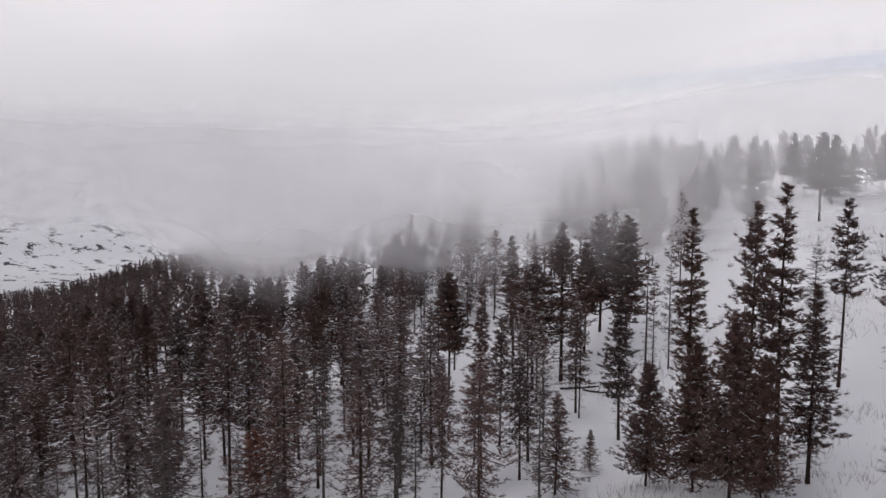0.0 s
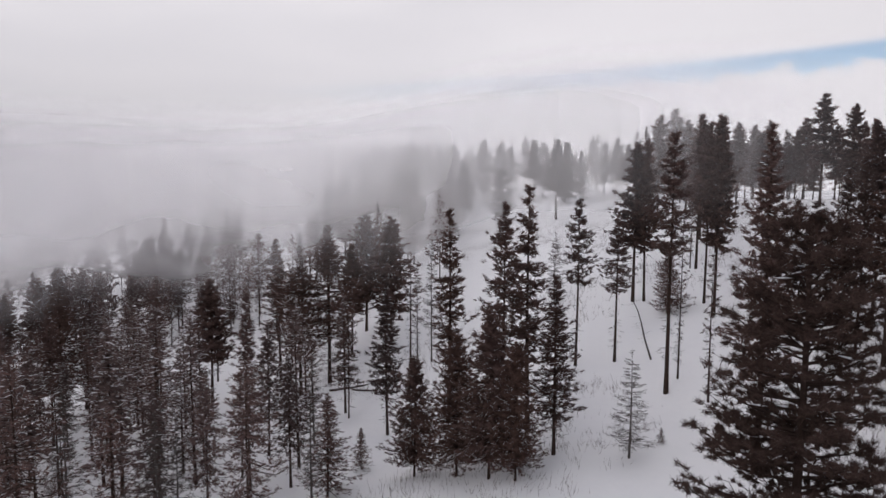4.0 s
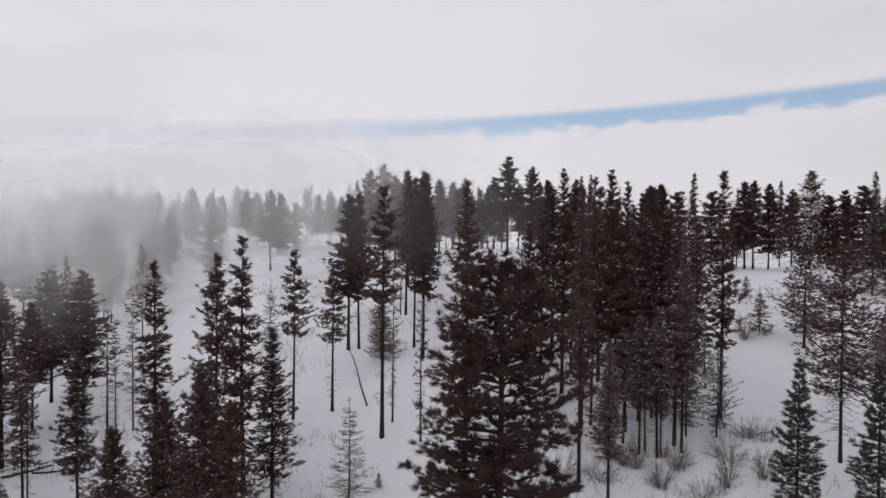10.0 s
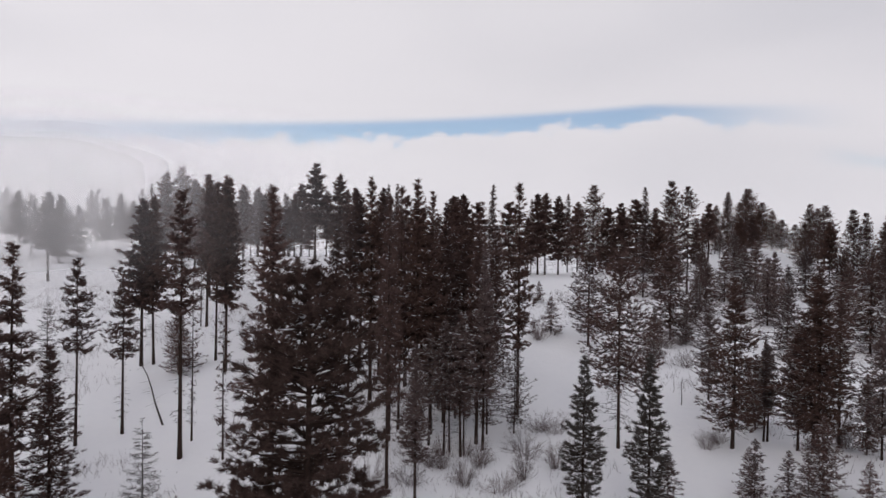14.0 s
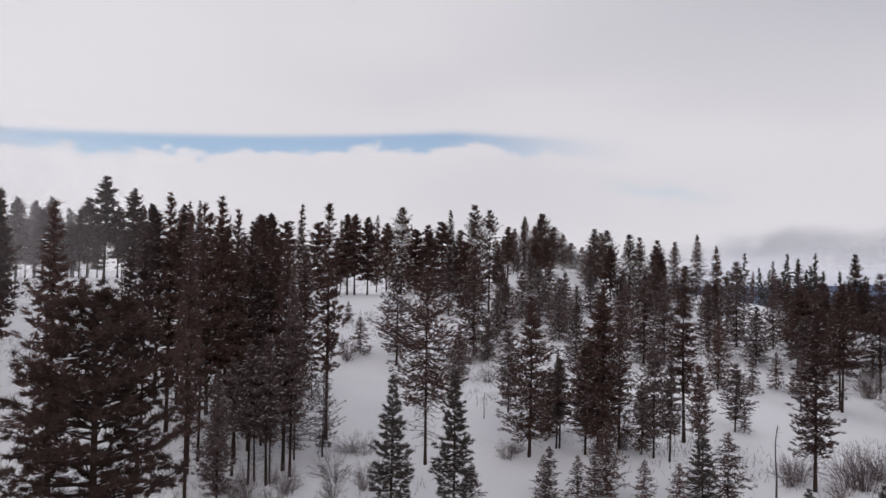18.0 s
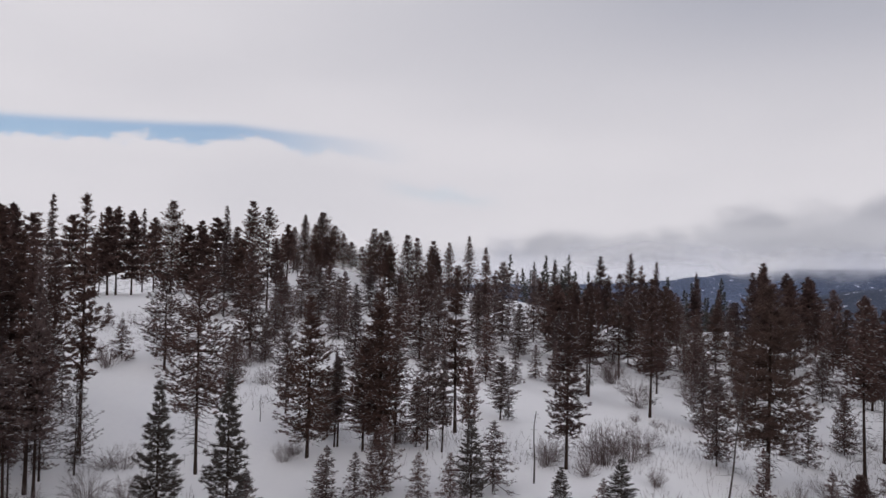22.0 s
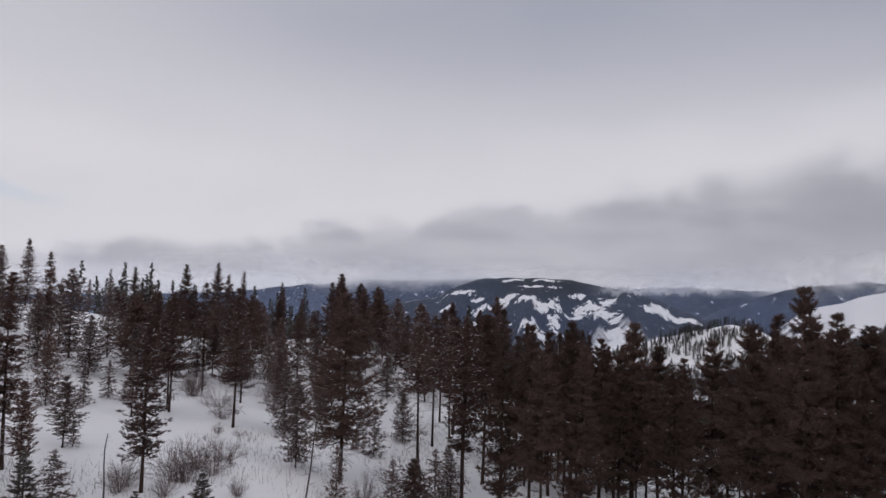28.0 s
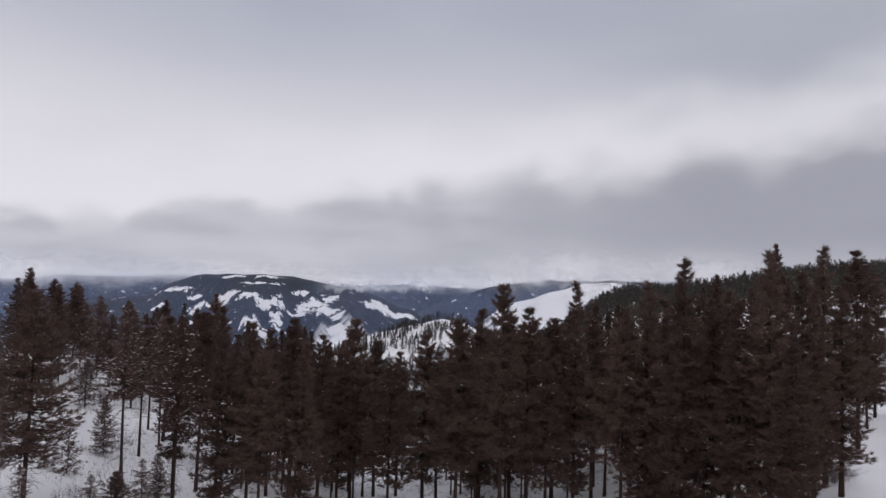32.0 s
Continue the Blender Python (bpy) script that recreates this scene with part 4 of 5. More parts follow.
plant("S", 59.3, 9.1, 3.9, 1.92, 0.03)
plant("W", 59.4, 4.0, 6.6, 2.17, 0.10)
plant("S", 58.7, 6.3, 4.1, 1.88, 0.03)
plant("Z", 60.4, -8.8, 6.1, 0.37, 0.00)
plant("W", 99.7, 23.7, 6.4, 2.80, 0.10)
plant("F", 124.6, 37.2, 13.5, 5.21, 0.10)
plant("W", 109.3, 24.6, 7.3, 3.60, 0.10)
plant("W", 129.3, 21.2, 9.6, 5.25, 0.05)
plant("W", 134.2, 14.9, 6.1, 3.23, 0.10)
plant("W", 119.8, -7.5, 11.2, 4.62, 0.10)
plant("W", 121.9, 5.3, 9.8, 5.38, 0.10)
plant("W", 115.2, -13.9, 8.8, 4.39, 0.10)
plant("N", 153.0, 0.8, 10.9, 6.00, 0.05)
plant("N", 145.3, 7.5, 9.4, 5.14, 0.05)
plant("N", 157.4, -5.1, 11.2, 4.90, 0.05)
plant("W", 143.3, -22.4, 11.0, 5.41, 0.05)
plant("N", 124.6, -24.8, 13.1, 4.66, 0.10)
plant("N", 223.0, -42.7, 12.6, 5.01, 0.10)
plant("N", 166.0, -40.9, 12.5, 4.91, 0.10)
plant("N", 133.8, -37.5, 12.8, 3.92, 0.10)
plant("N", 134.6, -40.4, 13.8, 3.93, 0.10)
plant("N", 115.5, -37.7, 14.3, 4.19, 0.20)
plant("N", 136.0, -45.7, 11.9, 3.93, 0.20)
plant("N", 93.7, -20.7, 15.3, 3.77, 0.30)
plant("S", 101.1, -16.6, 2.7, 1.50, 0.05)
plant("S", 67.4, -20.7, 1.4, 0.77, 0.05)
plant("N", 63.4, -12.1, 15.3, 3.40, 0.22)
plant("N", 94.8, -20.7, 14.8, 3.57, 0.25)
plant("N", 167.4, -39.3, 18.5, 4.97, 0.05)
plant("P", 111.2, -29.3, 16.7, 2.77, 0.40)
plant("N", 147.9, -41.1, 19.4, 3.21, 0.10)
plant("N", 153.0, -44.9, 17.4, 2.82, 0.10)
plant("N", 84.6, -26.1, 16.7, 4.12, 0.33)
plant("N", 159.3, -50.2, 18.4, 2.41, 0.30)
plant("Q", 115.7, -20.3, 13.0, 3.75, 0.20)
plant("Q", 113.7, -22.8, 12.4, 3.71, 0.20)
plant("W", 156.9, -54.2, 10.5, 4.26, 0.05)
plant("W", 101.7, -37.9, 9.1, 4.00, 0.05)
plant("W", 117.8, -41.9, 8.9, 4.01, 0.05)
plant("W", 65.8, -26.6, 9.1, 2.73, 0.10)
plant("W", 80.7, -31.1, 8.5, 3.05, 0.10)
plant("N", 120.7, -54.6, 16.7, 2.74, 0.10)
plant("N", 121.2, -58.2, 15.0, 2.35, 0.10)
plant("N", 156.0, -58.1, 15.9, 2.13, 0.10)
plant("N", 140.9, -57.0, 12.3, 2.43, 0.10)
plant("N", 121.3, -52.0, 11.5, 4.21, 0.10)
plant("N", 116.5, -46.7, 10.9, 4.01, 0.10)
plant("N", 159.2, -52.1, 12.0, 3.23, 0.10)
plant("K", 62.3, -29.7, 18.1, 6.00, 0.30)
plant("W", 149.8, -77.2, 9.2, 4.79, 0.05)
plant("W", 153.8, -84.5, 12.5, 4.41, 0.05)
plant("W", 128.6, -73.2, 15.4, 4.17, 0.05)
plant("W", 149.7, -74.0, 9.2, 5.04, 0.05)
plant("N", 71.1, -43.8, 18.6, 3.63, 0.45)
plant("N", 77.4, -49.8, 17.0, 3.41, 0.45)
plant("N", 80.3, -54.4, 15.5, 3.27, 0.42)
plant("N", 59.2, -41.8, 18.3, 2.65, 0.45)
plant("N", 91.5, -60.1, 16.2, 3.37, 0.40)
plant("W", 77.6, -45.5, 7.0, 2.95, 0.08)
plant("Y", 53.6, -14.5, 4.5, 2.32, 0.05)
plant("Y", 55.1, -10.1, 3.5, 1.79, 0.05)
plant("S", 54.4, -13.3, 2.6, 1.45, 0.05)
plant("S", 56.1, -31.9, 4.7, 2.12, 0.03)
plant("S", 59.5, -38.8, 5.2, 2.30, 0.03)
plant("S", 58.6, -40.0, 4.8, 2.39, 0.03)
plant("B2", 55.9, -34.1, 5.1, 3.26, 0.05)
plant("S", 73.3, -36.8, 2.1, 1.18, 0.05)
plant("S", 82.9, -43.2, 3.6, 1.47, 0.05)
plant("N", 119.6, -61.5, 8.9, 4.25, 0.10)
plant("N", 136.2, -74.0, 9.3, 4.38, 0.10)
plant("N", 119.3, -70.3, 12.8, 4.32, 0.20)
plant("N", 103.4, -64.7, 15.0, 4.15, 0.30)
plant("N", 105.4, -72.6, 13.5, 4.30, 0.30)
plant("N", 115.5, -82.6, 13.8, 4.31, 0.30)
plant("N", 139.4, -48.2, 10.7, 3.55, 0.10)
plant("W", 122.7, -39.8, 9.7, 3.52, 0.10)
plant("N", 97.7, -44.8, 11.8, 4.27, 0.20)
plant("N", 108.9, -73.8, 14.4, 4.03, 0.20)
plant("N", 108.6, -81.8, 17.7, 5.12, 0.20)
plant("Z", 54.0, -22.5, 12.1, 0.37, 0.00, 0.12)
plant("W", 89.7, -39.4, 9.2, 3.44, 0.10)
plant("N", 121.0, -33.4, 12.0, 3.43, 0.10)
plant("N", 119.7, -30.5, 10.8, 3.37, 0.10)
plant("W", 101.9, -56.5, 8.1, 3.65, 0.10)
plant("P", 15.5, 90.1, 19.1, 6.62, 0.30)
plant("Q", 20.4, 99.4, 16.2, 4.26, 0.31)
plant("P", 11.7, 89.8, 16.8, 5.64, 0.37)
plant("T", 11.3, 77.0, 9.8, 2.62, 0.60)
plant("F", -23.4, 72.9, 15.3, 4.76, 0.34)
plant("F", -45.9, 77.4, 15.0, 7.79, 0.26)
plant("R", -16.5, 59.7, 7.5, 6.23, 0.07)
plant("F", -7.7, 63.6, 16.9, 3.72, 0.38)
plant("F", 3.5, 61.3, 18.5, 2.87, 0.56)
plant("F", 9.3, 55.8, 8.9, 3.96, 0.30)
plant("F", -47.4, 87.1, 14.4, 5.58, 0.39)
plant("F", -4.0, 56.7, 11.7, 3.58, 0.17)
plant("Q", 0.8, 92.4, 16.9, 4.96, 0.28)
plant("F", 5.9, 70.4, 13.7, 3.67, 0.40)
plant("F", 6.9, 60.7, 12.0, 3.49, 0.31)
plant("F", 15.1, 77.6, 13.7, 2.96, 0.62)
plant("F", 13.1, 60.2, 3.9, 1.67, 0.07)
plant("F", -25.1, 61.9, 11.2, 5.16, 0.15)
plant("F", -28.8, 61.9, 10.0, 5.29, 0.16)
plant("F", -39.3, 61.8, 9.2, 6.37, 0.18)
plant("F", -0.1, 56.6, 12.6, 3.25, 0.39)
plant("T", 15.1, 75.7, 12.9, 2.31, 0.65)
plant("B", 6.2, -65.1, 2.8, 3.21, 0.00)
plant("Q", 83.5, -57.1, 16.8, 3.34, 0.33)
plant("N", 56.7, -40.1, 18.8, 3.22, 0.56)
plant("Q", 175.7, -135.7, 29.6, 5.50, 0.43)
plant("Q", 105.4, -80.5, 18.5, 4.82, 0.33)
plant("F", 60.8, -41.2, 5.2, 2.74, 0.11)
plant("B", 65.8, -15.2, 4.1, 4.10)
plant("B", 67.7, -17.8, 3.3, 3.49)
plant("B", 69.9, -21.0, 3.0, 4.08)
plant("B", 65.5, -11.3, 2.7, 2.66)
plant("B", 110.5, -28.0, 4.0, 4.08)
plant("B", 89.2, -26.2, 3.1, 3.26)
plant("B", 69.2, 13.4, 1.7, 2.04)
plant("B", 97.1, 25.9, 3.5, 4.03)
plant("B", 99.5, 24.5, 2.3, 3.29)
plant("B", 70.9, 3.5, 4.9, 2.25)
plant("B", 99.9, -17.8, 2.9, 2.25)
plant("B", 51.5, 26.7, 2.0, 3.68)
plant("B", 54.1, 26.0, 3.3, 2.09)
plant("B", 67.6, 14.0, 2.3, 2.32)
plant("B", 89.8, 26.0, 2.8, 3.53)
plant("B", 90.5, 21.4, 3.0, 3.17)
plant("B", 51.2, 30.3, 2.8, 2.38)
plant("B", 57.5, 24.6, 3.0, 1.96)
plant("B", 91.3, 41.9, 4.3, 3.16)
plant("B", 54.9, 30.9, 3.2, 2.63)
plant("B", 53.3, 33.6, 3.8, 2.25)
plant("B", 53.0, 34.9, 2.6, 2.02)
plant("B", 56.5, 33.2, 2.1, 1.84)
plant("B", 64.6, -15.9, 4.3, 3.41)
plant("B", 65.9, -18.7, 3.8, 3.52)
plant("B", 64.1, -10.6, 3.1, 2.80)
plant("B", 56.4, -29.3, 3.8, 2.31)
plant("B", 106.1, -26.9, 5.2, 4.39)
plant("B", 95.7, -27.2, 3.3, 4.79)
plant("B", 59.5, -19.1, 2.1, 1.81)
plant("B", 93.9, -34.3, 4.7, 3.21)
plant("B", 119.5, -65.0, 4.2, 4.91)
plant("B", 104.0, -60.8, 4.6, 3.38)
plant("B", 61.5, -13.6, 2.2, 2.02)
plant("B", 6.4, -65.7, 2.2, 2.04)
plant("B", 7.8, -65.0, 2.0, 1.40)
plant("K", 52.6, -41.5, 21.2, 3.27, 0.15)
plant("K", 66.0, -49.5, 19.5, 3.75, 0.25)
plant("K", 50.5, -43.2, 20.7, 3.80, 0.34)
plant("K", 55.7, -53.2, 21.8, 3.86, 0.34)
plant("K", 67.2, -60.6, 20.5, 4.23, 0.20)
plant("K", 63.9, -66.1, 21.3, 5.09, 0.30)
plant("K", 51.3, -58.1, 24.0, 4.56, 0.30)
plant("K", 69.2, -83.6, 23.6, 4.86, 0.35)
plant("K", 45.5, -63.4, 22.5, 5.26, 0.34)
plant("K", 67.8, -87.3, 22.4, 4.96, 0.35)
plant("K", 36.9, -56.5, 23.0, 4.55, 0.34)
plant("K", 40.2, -66.3, 23.5, 4.60, 0.20)
plant("K", 31.9, -56.1, 25.2, 3.93, 0.34)
plant("K", 32.7, -63.0, 23.1, 5.10, 0.20)
plant("K", 36.8, -77.2, 21.8, 5.02, 0.35)
plant("K", 29.3, -66.3, 25.1, 3.67, 0.30)
plant("K", 30.7, -74.4, 20.3, 3.80, 0.40)
plant("K", 21.1, -57.2, 20.1, 3.61, 0.34)
plant("K", 19.2, -57.9, 23.2, 3.77, 0.15)
plant("K", 15.3, -54.9, 23.9, 3.90, 0.12)
plant("K", 14.2, -58.8, 18.5, 3.81, 0.12)
plant("K", 10.9, -52.9, 18.6, 3.36, 0.12)
plant("K", 9.0, -52.7, 20.7, 3.51, 0.12)
plant("K", 7.4, -55.5, 18.0, 3.36, 0.15)
plant("K", 6.9, -64.6, 19.4, 3.21, 0.20)
plant("K", 5.7, -79.3, 19.2, 4.62, 0.30)
plant("K", 5.0, -92.4, 16.2, 4.18, 0.25)
plant("K", 19.3, -62.6, 21.5, 3.72, 0.34)
plant("K", 13.3, -60.6, 19.4, 3.41, 0.15)
plant("K", 8.2, -53.9, 18.3, 2.91, 0.15)
plant("K", 40.7, -74.0, 22.3, 5.00, 0.30)
plant("K", 30.1, -76.8, 16.3, 3.62, 0.40)
plant("K", 68.8, -80.6, 19.7, 5.41, 0.40)
plant("K", 51.4, -56.0, 19.8, 3.98, 0.30)
plant("K", 53.1, -76.9, 20.4, 4.96, 0.30)
plant("K", 13.9, -72.7, 15.8, 3.27, 0.20)
plant("K", 20.6, -78.3, 17.9, 3.68, 0.40)
plant("K", 59.3, -93.2, 21.6, 5.32, 0.20)
plant("K", 40.3, -88.8, 19.6, 4.63, 0.34)
plant("K", 75.7, -62.3, 18.5, 3.77, 0.34)
plant("K", 81.7, -81.7, 20.4, 4.55, 0.20)
plant("K", 56.6, -95.5, 21.6, 5.34, 0.40)
plant("K", 31.7, -88.5, 20.7, 4.38, 0.34)
plant("K", 5.5, -61.3, 16.0, 3.27, 0.15)
plant("K", 7.1, -59.1, 16.5, 2.96, 0.12)
plant("K", 5.4, -86.8, 11.8, 3.59, 0.20)
plant("K", 44.2, -55.5, 19.7, 3.98, 0.40)
plant("K", 45.9, -45.3, 19.6, 3.35, 0.20)
plant("K", 7.3, -50.0, 15.4, 2.91, 0.10)
plant("K", 17.3, -57.5, 17.6, 3.67, 0.10)
plant("K", 28.3, -57.9, 17.7, 3.59, 0.34)
plant("K", 47.6, -42.0, 18.2, 3.45, 0.40)
plant("N", 68.6, 56.0, 21.2, 3.55, 0.20)
plant("N", 68.1, 52.5, 21.3, 3.45, 0.20)
plant("N", 67.2, 47.9, 22.5, 3.71, 0.20)
plant("N", 65.4, 44.3, 21.4, 3.55, 0.20)
plant("N", 67.1, 43.5, 20.5, 3.21, 0.20)
plant("N", 67.1, 41.6, 18.8, 3.16, 0.25)
plant("N", 69.2, 41.1, 17.3, 2.96, 0.20)
plant("N", 69.4, 60.4, 16.0, 3.68, 0.25)
plant("N", 77.7, 45.3, 18.6, 3.31, 0.12)
plant("N", 79.3, 42.5, 17.2, 3.15, 0.15)
plant("W", 69.2, 38.1, 13.7, 2.77, 0.20)
plant("W", 63.9, 41.1, 12.2, 3.05, 0.30)
plant("W", 63.2, 38.5, 11.7, 2.96, 0.25)
plant("W", 66.0, 37.7, 9.6, 2.43, 0.20)

plant("V", 53.4, 37.1, 9.9, 2.82, 0.08)
plant("V", 62.6, 31.3, 8.4, 2.59, 0.08)
plant("V", 61.4, 33.7, 9.6, 2.70, 0.08)
plant("B", 47.1, 37.1, 2.9, 4.34)
plant("B", 49.0, 34.6, 2.4, 3.62)
plant("B", 58.6, 28.1, 3.1, 4.70)
plant("B", 64.2, 27.9, 2.6, 3.88)
plant("B", 60.4, 24.0, 2.6, 3.92)
plant("B", 63.7, 29.1, 2.3, 3.38)
model("G", 22.3, 8.4, 0.06, ponderosa(77, 22.3, 8.2, 40, "large ponderosa pine with clumped dark needles and snow-lined limbs"))
plant("G", 21.5, 20.3, 22.3, 8.4, 0.06)


# ---- the wood on the valley side, the far woods ----
def clear_of(x, y, gap):
    return all((x - a) ** 2 + (y - b) ** 2 > gap * gap for a, b in TAKEN)


def scatter(count, yaw0, yaw1, r0, r1, kinds, gap, seed, tall=1.0, wide=1.0, low=1.0):
    """Trees by chance over a stretch of the plan, none nearer to another than gap."""
    rng = random.Random(seed)
    tries = 0
    while count and tries < 6000:
        tries += 1
        yaw, r = radians(rng.uniform(yaw0, yaw1)), math.sqrt(rng.uniform(r0 * r0, r1 * r1))
        x, y = -r * math.sin(yaw), r * math.cos(yaw)
        if not clear_of(x, y, gap):
            continue
        kind = rng.choice(kinds)
        h = {"P": rng.uniform(14, 20), "N": rng.uniform(14, 20), "K": rng.uniform(15, 20), "W": rng.uniform(12, 17), "V": rng.uniform(11, 17), "Q": rng.uniform(14, 20), "F": rng.uniform(9, 15), "T": rng.uniform(10, 15), "D": rng.uniform(9, 13)}[kind]
        h *= tall
        w = wide * h * {"P": rng.uniform(0.2, 0.27), "N": rng.uniform(0.22, 0.3), "K": rng.uniform(0.22, 0.3), "W": rng.uniform(0.22, 0.32), "V": rng.uniform(0.2, 0.3), "Q": rng.uniform(0.2, 0.28), "F": rng.uniform(0.22, 0.32), "T": 0.2, "D": 0.22}[kind]
        plant(kind, x, y, h, w, low * (rng.uniform(0.2, 0.45) if kind in "PQWVNK" else rng.uniform(0.1, 0.3)))
        count -= 1


scatter(60, 39, 3, 75, 112, "VVWFTP", 4.2, 71)
scatter(64, 39, 2, 105, 180, "WVWQ", 4.2, 74)
scatter(30, 41, 0, 52, 82, "FVTDV", 4.0, 75)
scatter(10, 8, -9, 47, 86, "TVVD", 3.4, 56)
scatter(16, -1, -15, 95, 150, "VWQ", 3.8, 55)
scatter(46, -7, -24, 160, 255, "QQWQ", 4.4, 101, 0.95, 1.15)
scatter(12, 38, 3, 42, 78, "DTD", 3.6, 102, 0.75)
scatter(20, 3, -9, 85, 175, "VPFVT", 4.5, 72)
scatter(16, -115, -127, 120, 200, "FQ", 4.0, 80)
scatter(9, -99, -117, 88, 135, "WFW", 3.8, 111, 0.72)
scatter(16, -92, -116, 125, 175, "NWQ", 3.6, 91, 0.62)
scatter(14, -35, -60, 165, 195, "Q", 4.0, 92, 0.8)
scatter(12, -60, -92, 160, 190, "QF", 4.0, 93, 0.75)
scatter(10, -150, -166, 85, 118, "K", 4.2, 68, 1.0, 1.1)


def scatter_bushes(count, yaw0, yaw1, r0, r1, seed):
    rng = random.Random(seed)
    for _ in range(count):
        yaw, r = radians(rng.uniform(yaw0, yaw1)), math.sqrt(rng.uniform(r0 * r0, r1 * r1))
        h = rng.uniform(0.9, 2.4)
        plant("B", -r * math.sin(yaw), r * math.cos(yaw), h, h * rng.uniform(0.8, 1.5))


def scatter_saplings(count, yaw0, yaw1, r0, r1, seed):
    rng = random.Random(seed)
    for _ in range(count):
        yaw, r = radians(rng.uniform(yaw0, yaw1)), math.sqrt(rng.uniform(r0 * r0, r1 * r1))
        h = rng.uniform(1.5, 6.5)
        x, y = -r * math.sin(yaw), r * math.cos(yaw)
        if clear_of(x, y, 1.6):
            plant("S", x, y, h, h * rng.uniform(0.38, 0.52), 0.06)


scatter_saplings(4, -71, -93, 48, 120, 63)
scatter_saplings(5, -90, -125, 50, 150, 64)
scatter_bushes(34, 38, 2, 42, 105, 65)
scatter_bushes(12, -8, -30, 70, 165, 66)
scatter_bushes(22, -59, -125, 45, 150, 61)
scatter_bushes(5, -20, -59, 60, 160, 62)


def spiky(rng, height, width, pine, sprays):
    """A far tree: stem and a crown of short sprays, closed to the tip."""
    tris = rod([(0, 0, -0.5), (0, 0, height * 0.97)], [height * 0.008, height * 0.002], 3)
    pts, ways, sizes = [], [], []
    for i in range(sprays):
        u = ((i + rng.random()) / sprays) ** 0.85
        r = width / 2 * (min(1.0, (1 - u) / 0.7) ** 0.9 if pine else (1 - u) ** 0.85) * rng.uniform(0.05, 0.95)
        t = rng.uniform(0, 6.28)
        pts.append((r * math.cos(t), r * math.sin(t), height * ((0.2 if pine else 0.08) + (0.77 if pine else 0.89) * u)))
        ways.append((0.7 * math.cos(t), 0.7 * math.sin(t), 0.15 + 0.5 * u ** 3))
        sizes.append(height * (0.075 - 0.035 * u) * (40 / sprays) ** 0.4 * (1.35 if pine else 1.8))
    return np.array(tris), tufts(rng, pts, ways, np.array(sizes), 4, 0.7, 0.24, 0.6)


def far_woods(name, label, spots, needle, seed, pine, low, high, sprays=34, wide=1.0):
    """A distant wood that nobody could count: one mesh for the stems, one for the crowns."""
    rng = np.random.default_rng(seed)
    kinds = [spiky(rng, 16.0, 16.0 * rng.uniform(0.24, 0.34) * wide * (1 if pine else 1.5), pine, sprays) for _ in range(6)]
    stems, crowns = [], []
    z = ground_height([s[0] for s in spots], [s[1] for s in spots])
    for (x, y), g in zip(spots, z):
        st, cr = kinds[rng.integers(6)]
        s = rng.uniform(low, high) / 16.0
        t = rng.uniform(0, 6.28)
        turn = np.array([[math.cos(t), -math.sin(t), 0], [math.sin(t), math.cos(t), 0], [0, 0, 1]]) * s
        stems.append(st @ turn.T + (x, y, g))
        crowns.append(cr @ turn.T + (x, y, g))
    root = tagged(new(name), label, "forest", kind="stuff")
    triangles_object("stems", np.concatenate(stems), BARK, root)
    triangles_object("crowns", np.concatenate(crowns), needle, root)


def spots(count, yaw0, yaw1, r0, r1, seed, patch=0.0, power=2.0):
    """Places over a stretch of the plan; patch leaves clearings."""
    rng, out = random.Random(seed), []
    while len(out) < count:
        yaw = radians(rng.uniform(yaw0, yaw1))
        r = (rng.uniform(r0 ** power, r1 ** power)) ** (1 / power)
        x, y = -r * math.sin(yaw), r * math.cos(yaw)
        if patch and noise.noise(Vector((x * 0.012, y * 0.012, seed))) < patch - 0.5:
            continue
        out.append((x, y))
    return out


far_woods("valley_forest", "dense dark conifer forest falling into the valley", spots(2500, 41, -3, 170, 760, 81, 0.25, 1.6), FIR, 91, True, 13, 19)
far_woods("ridge_forest", "pines along the misty ridge crest", spots(230, 2, -20, 190, 420, 82, 0.4), PINE, 92, True, 14, 20, 110, 1.5)
far_woods("crest_forest", "pines along the ridge crest", spots(26, -19, -34, 225, 275, 83) + spots(16, -34, -60, 185, 215, 84), PINE, 93, True, 14, 19, 140, 1.3)
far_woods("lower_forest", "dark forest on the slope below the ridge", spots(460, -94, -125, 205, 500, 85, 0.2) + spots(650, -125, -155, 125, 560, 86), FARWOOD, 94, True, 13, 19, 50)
far_woods("pine_wood", "tall dark pines standing close behind the nearest ones", spots(26, -130, -139, 86, 124, 66) + spots(38, -146, -160, 80, 125, 67) + spots(22, -160, -172, 80, 125, 65), SHADED, 97, True, 17, 23, 420)
far_woods("misty_wood", "grey pines fading into mist on the crest", spots(18, -11, -21, 130, 200, 73), PINE, 98, True, 14, 19, 300, 1.3)
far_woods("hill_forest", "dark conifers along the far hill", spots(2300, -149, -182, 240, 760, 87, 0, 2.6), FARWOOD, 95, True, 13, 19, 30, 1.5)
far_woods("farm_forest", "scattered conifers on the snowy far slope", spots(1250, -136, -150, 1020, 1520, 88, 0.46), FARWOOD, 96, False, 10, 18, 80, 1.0)


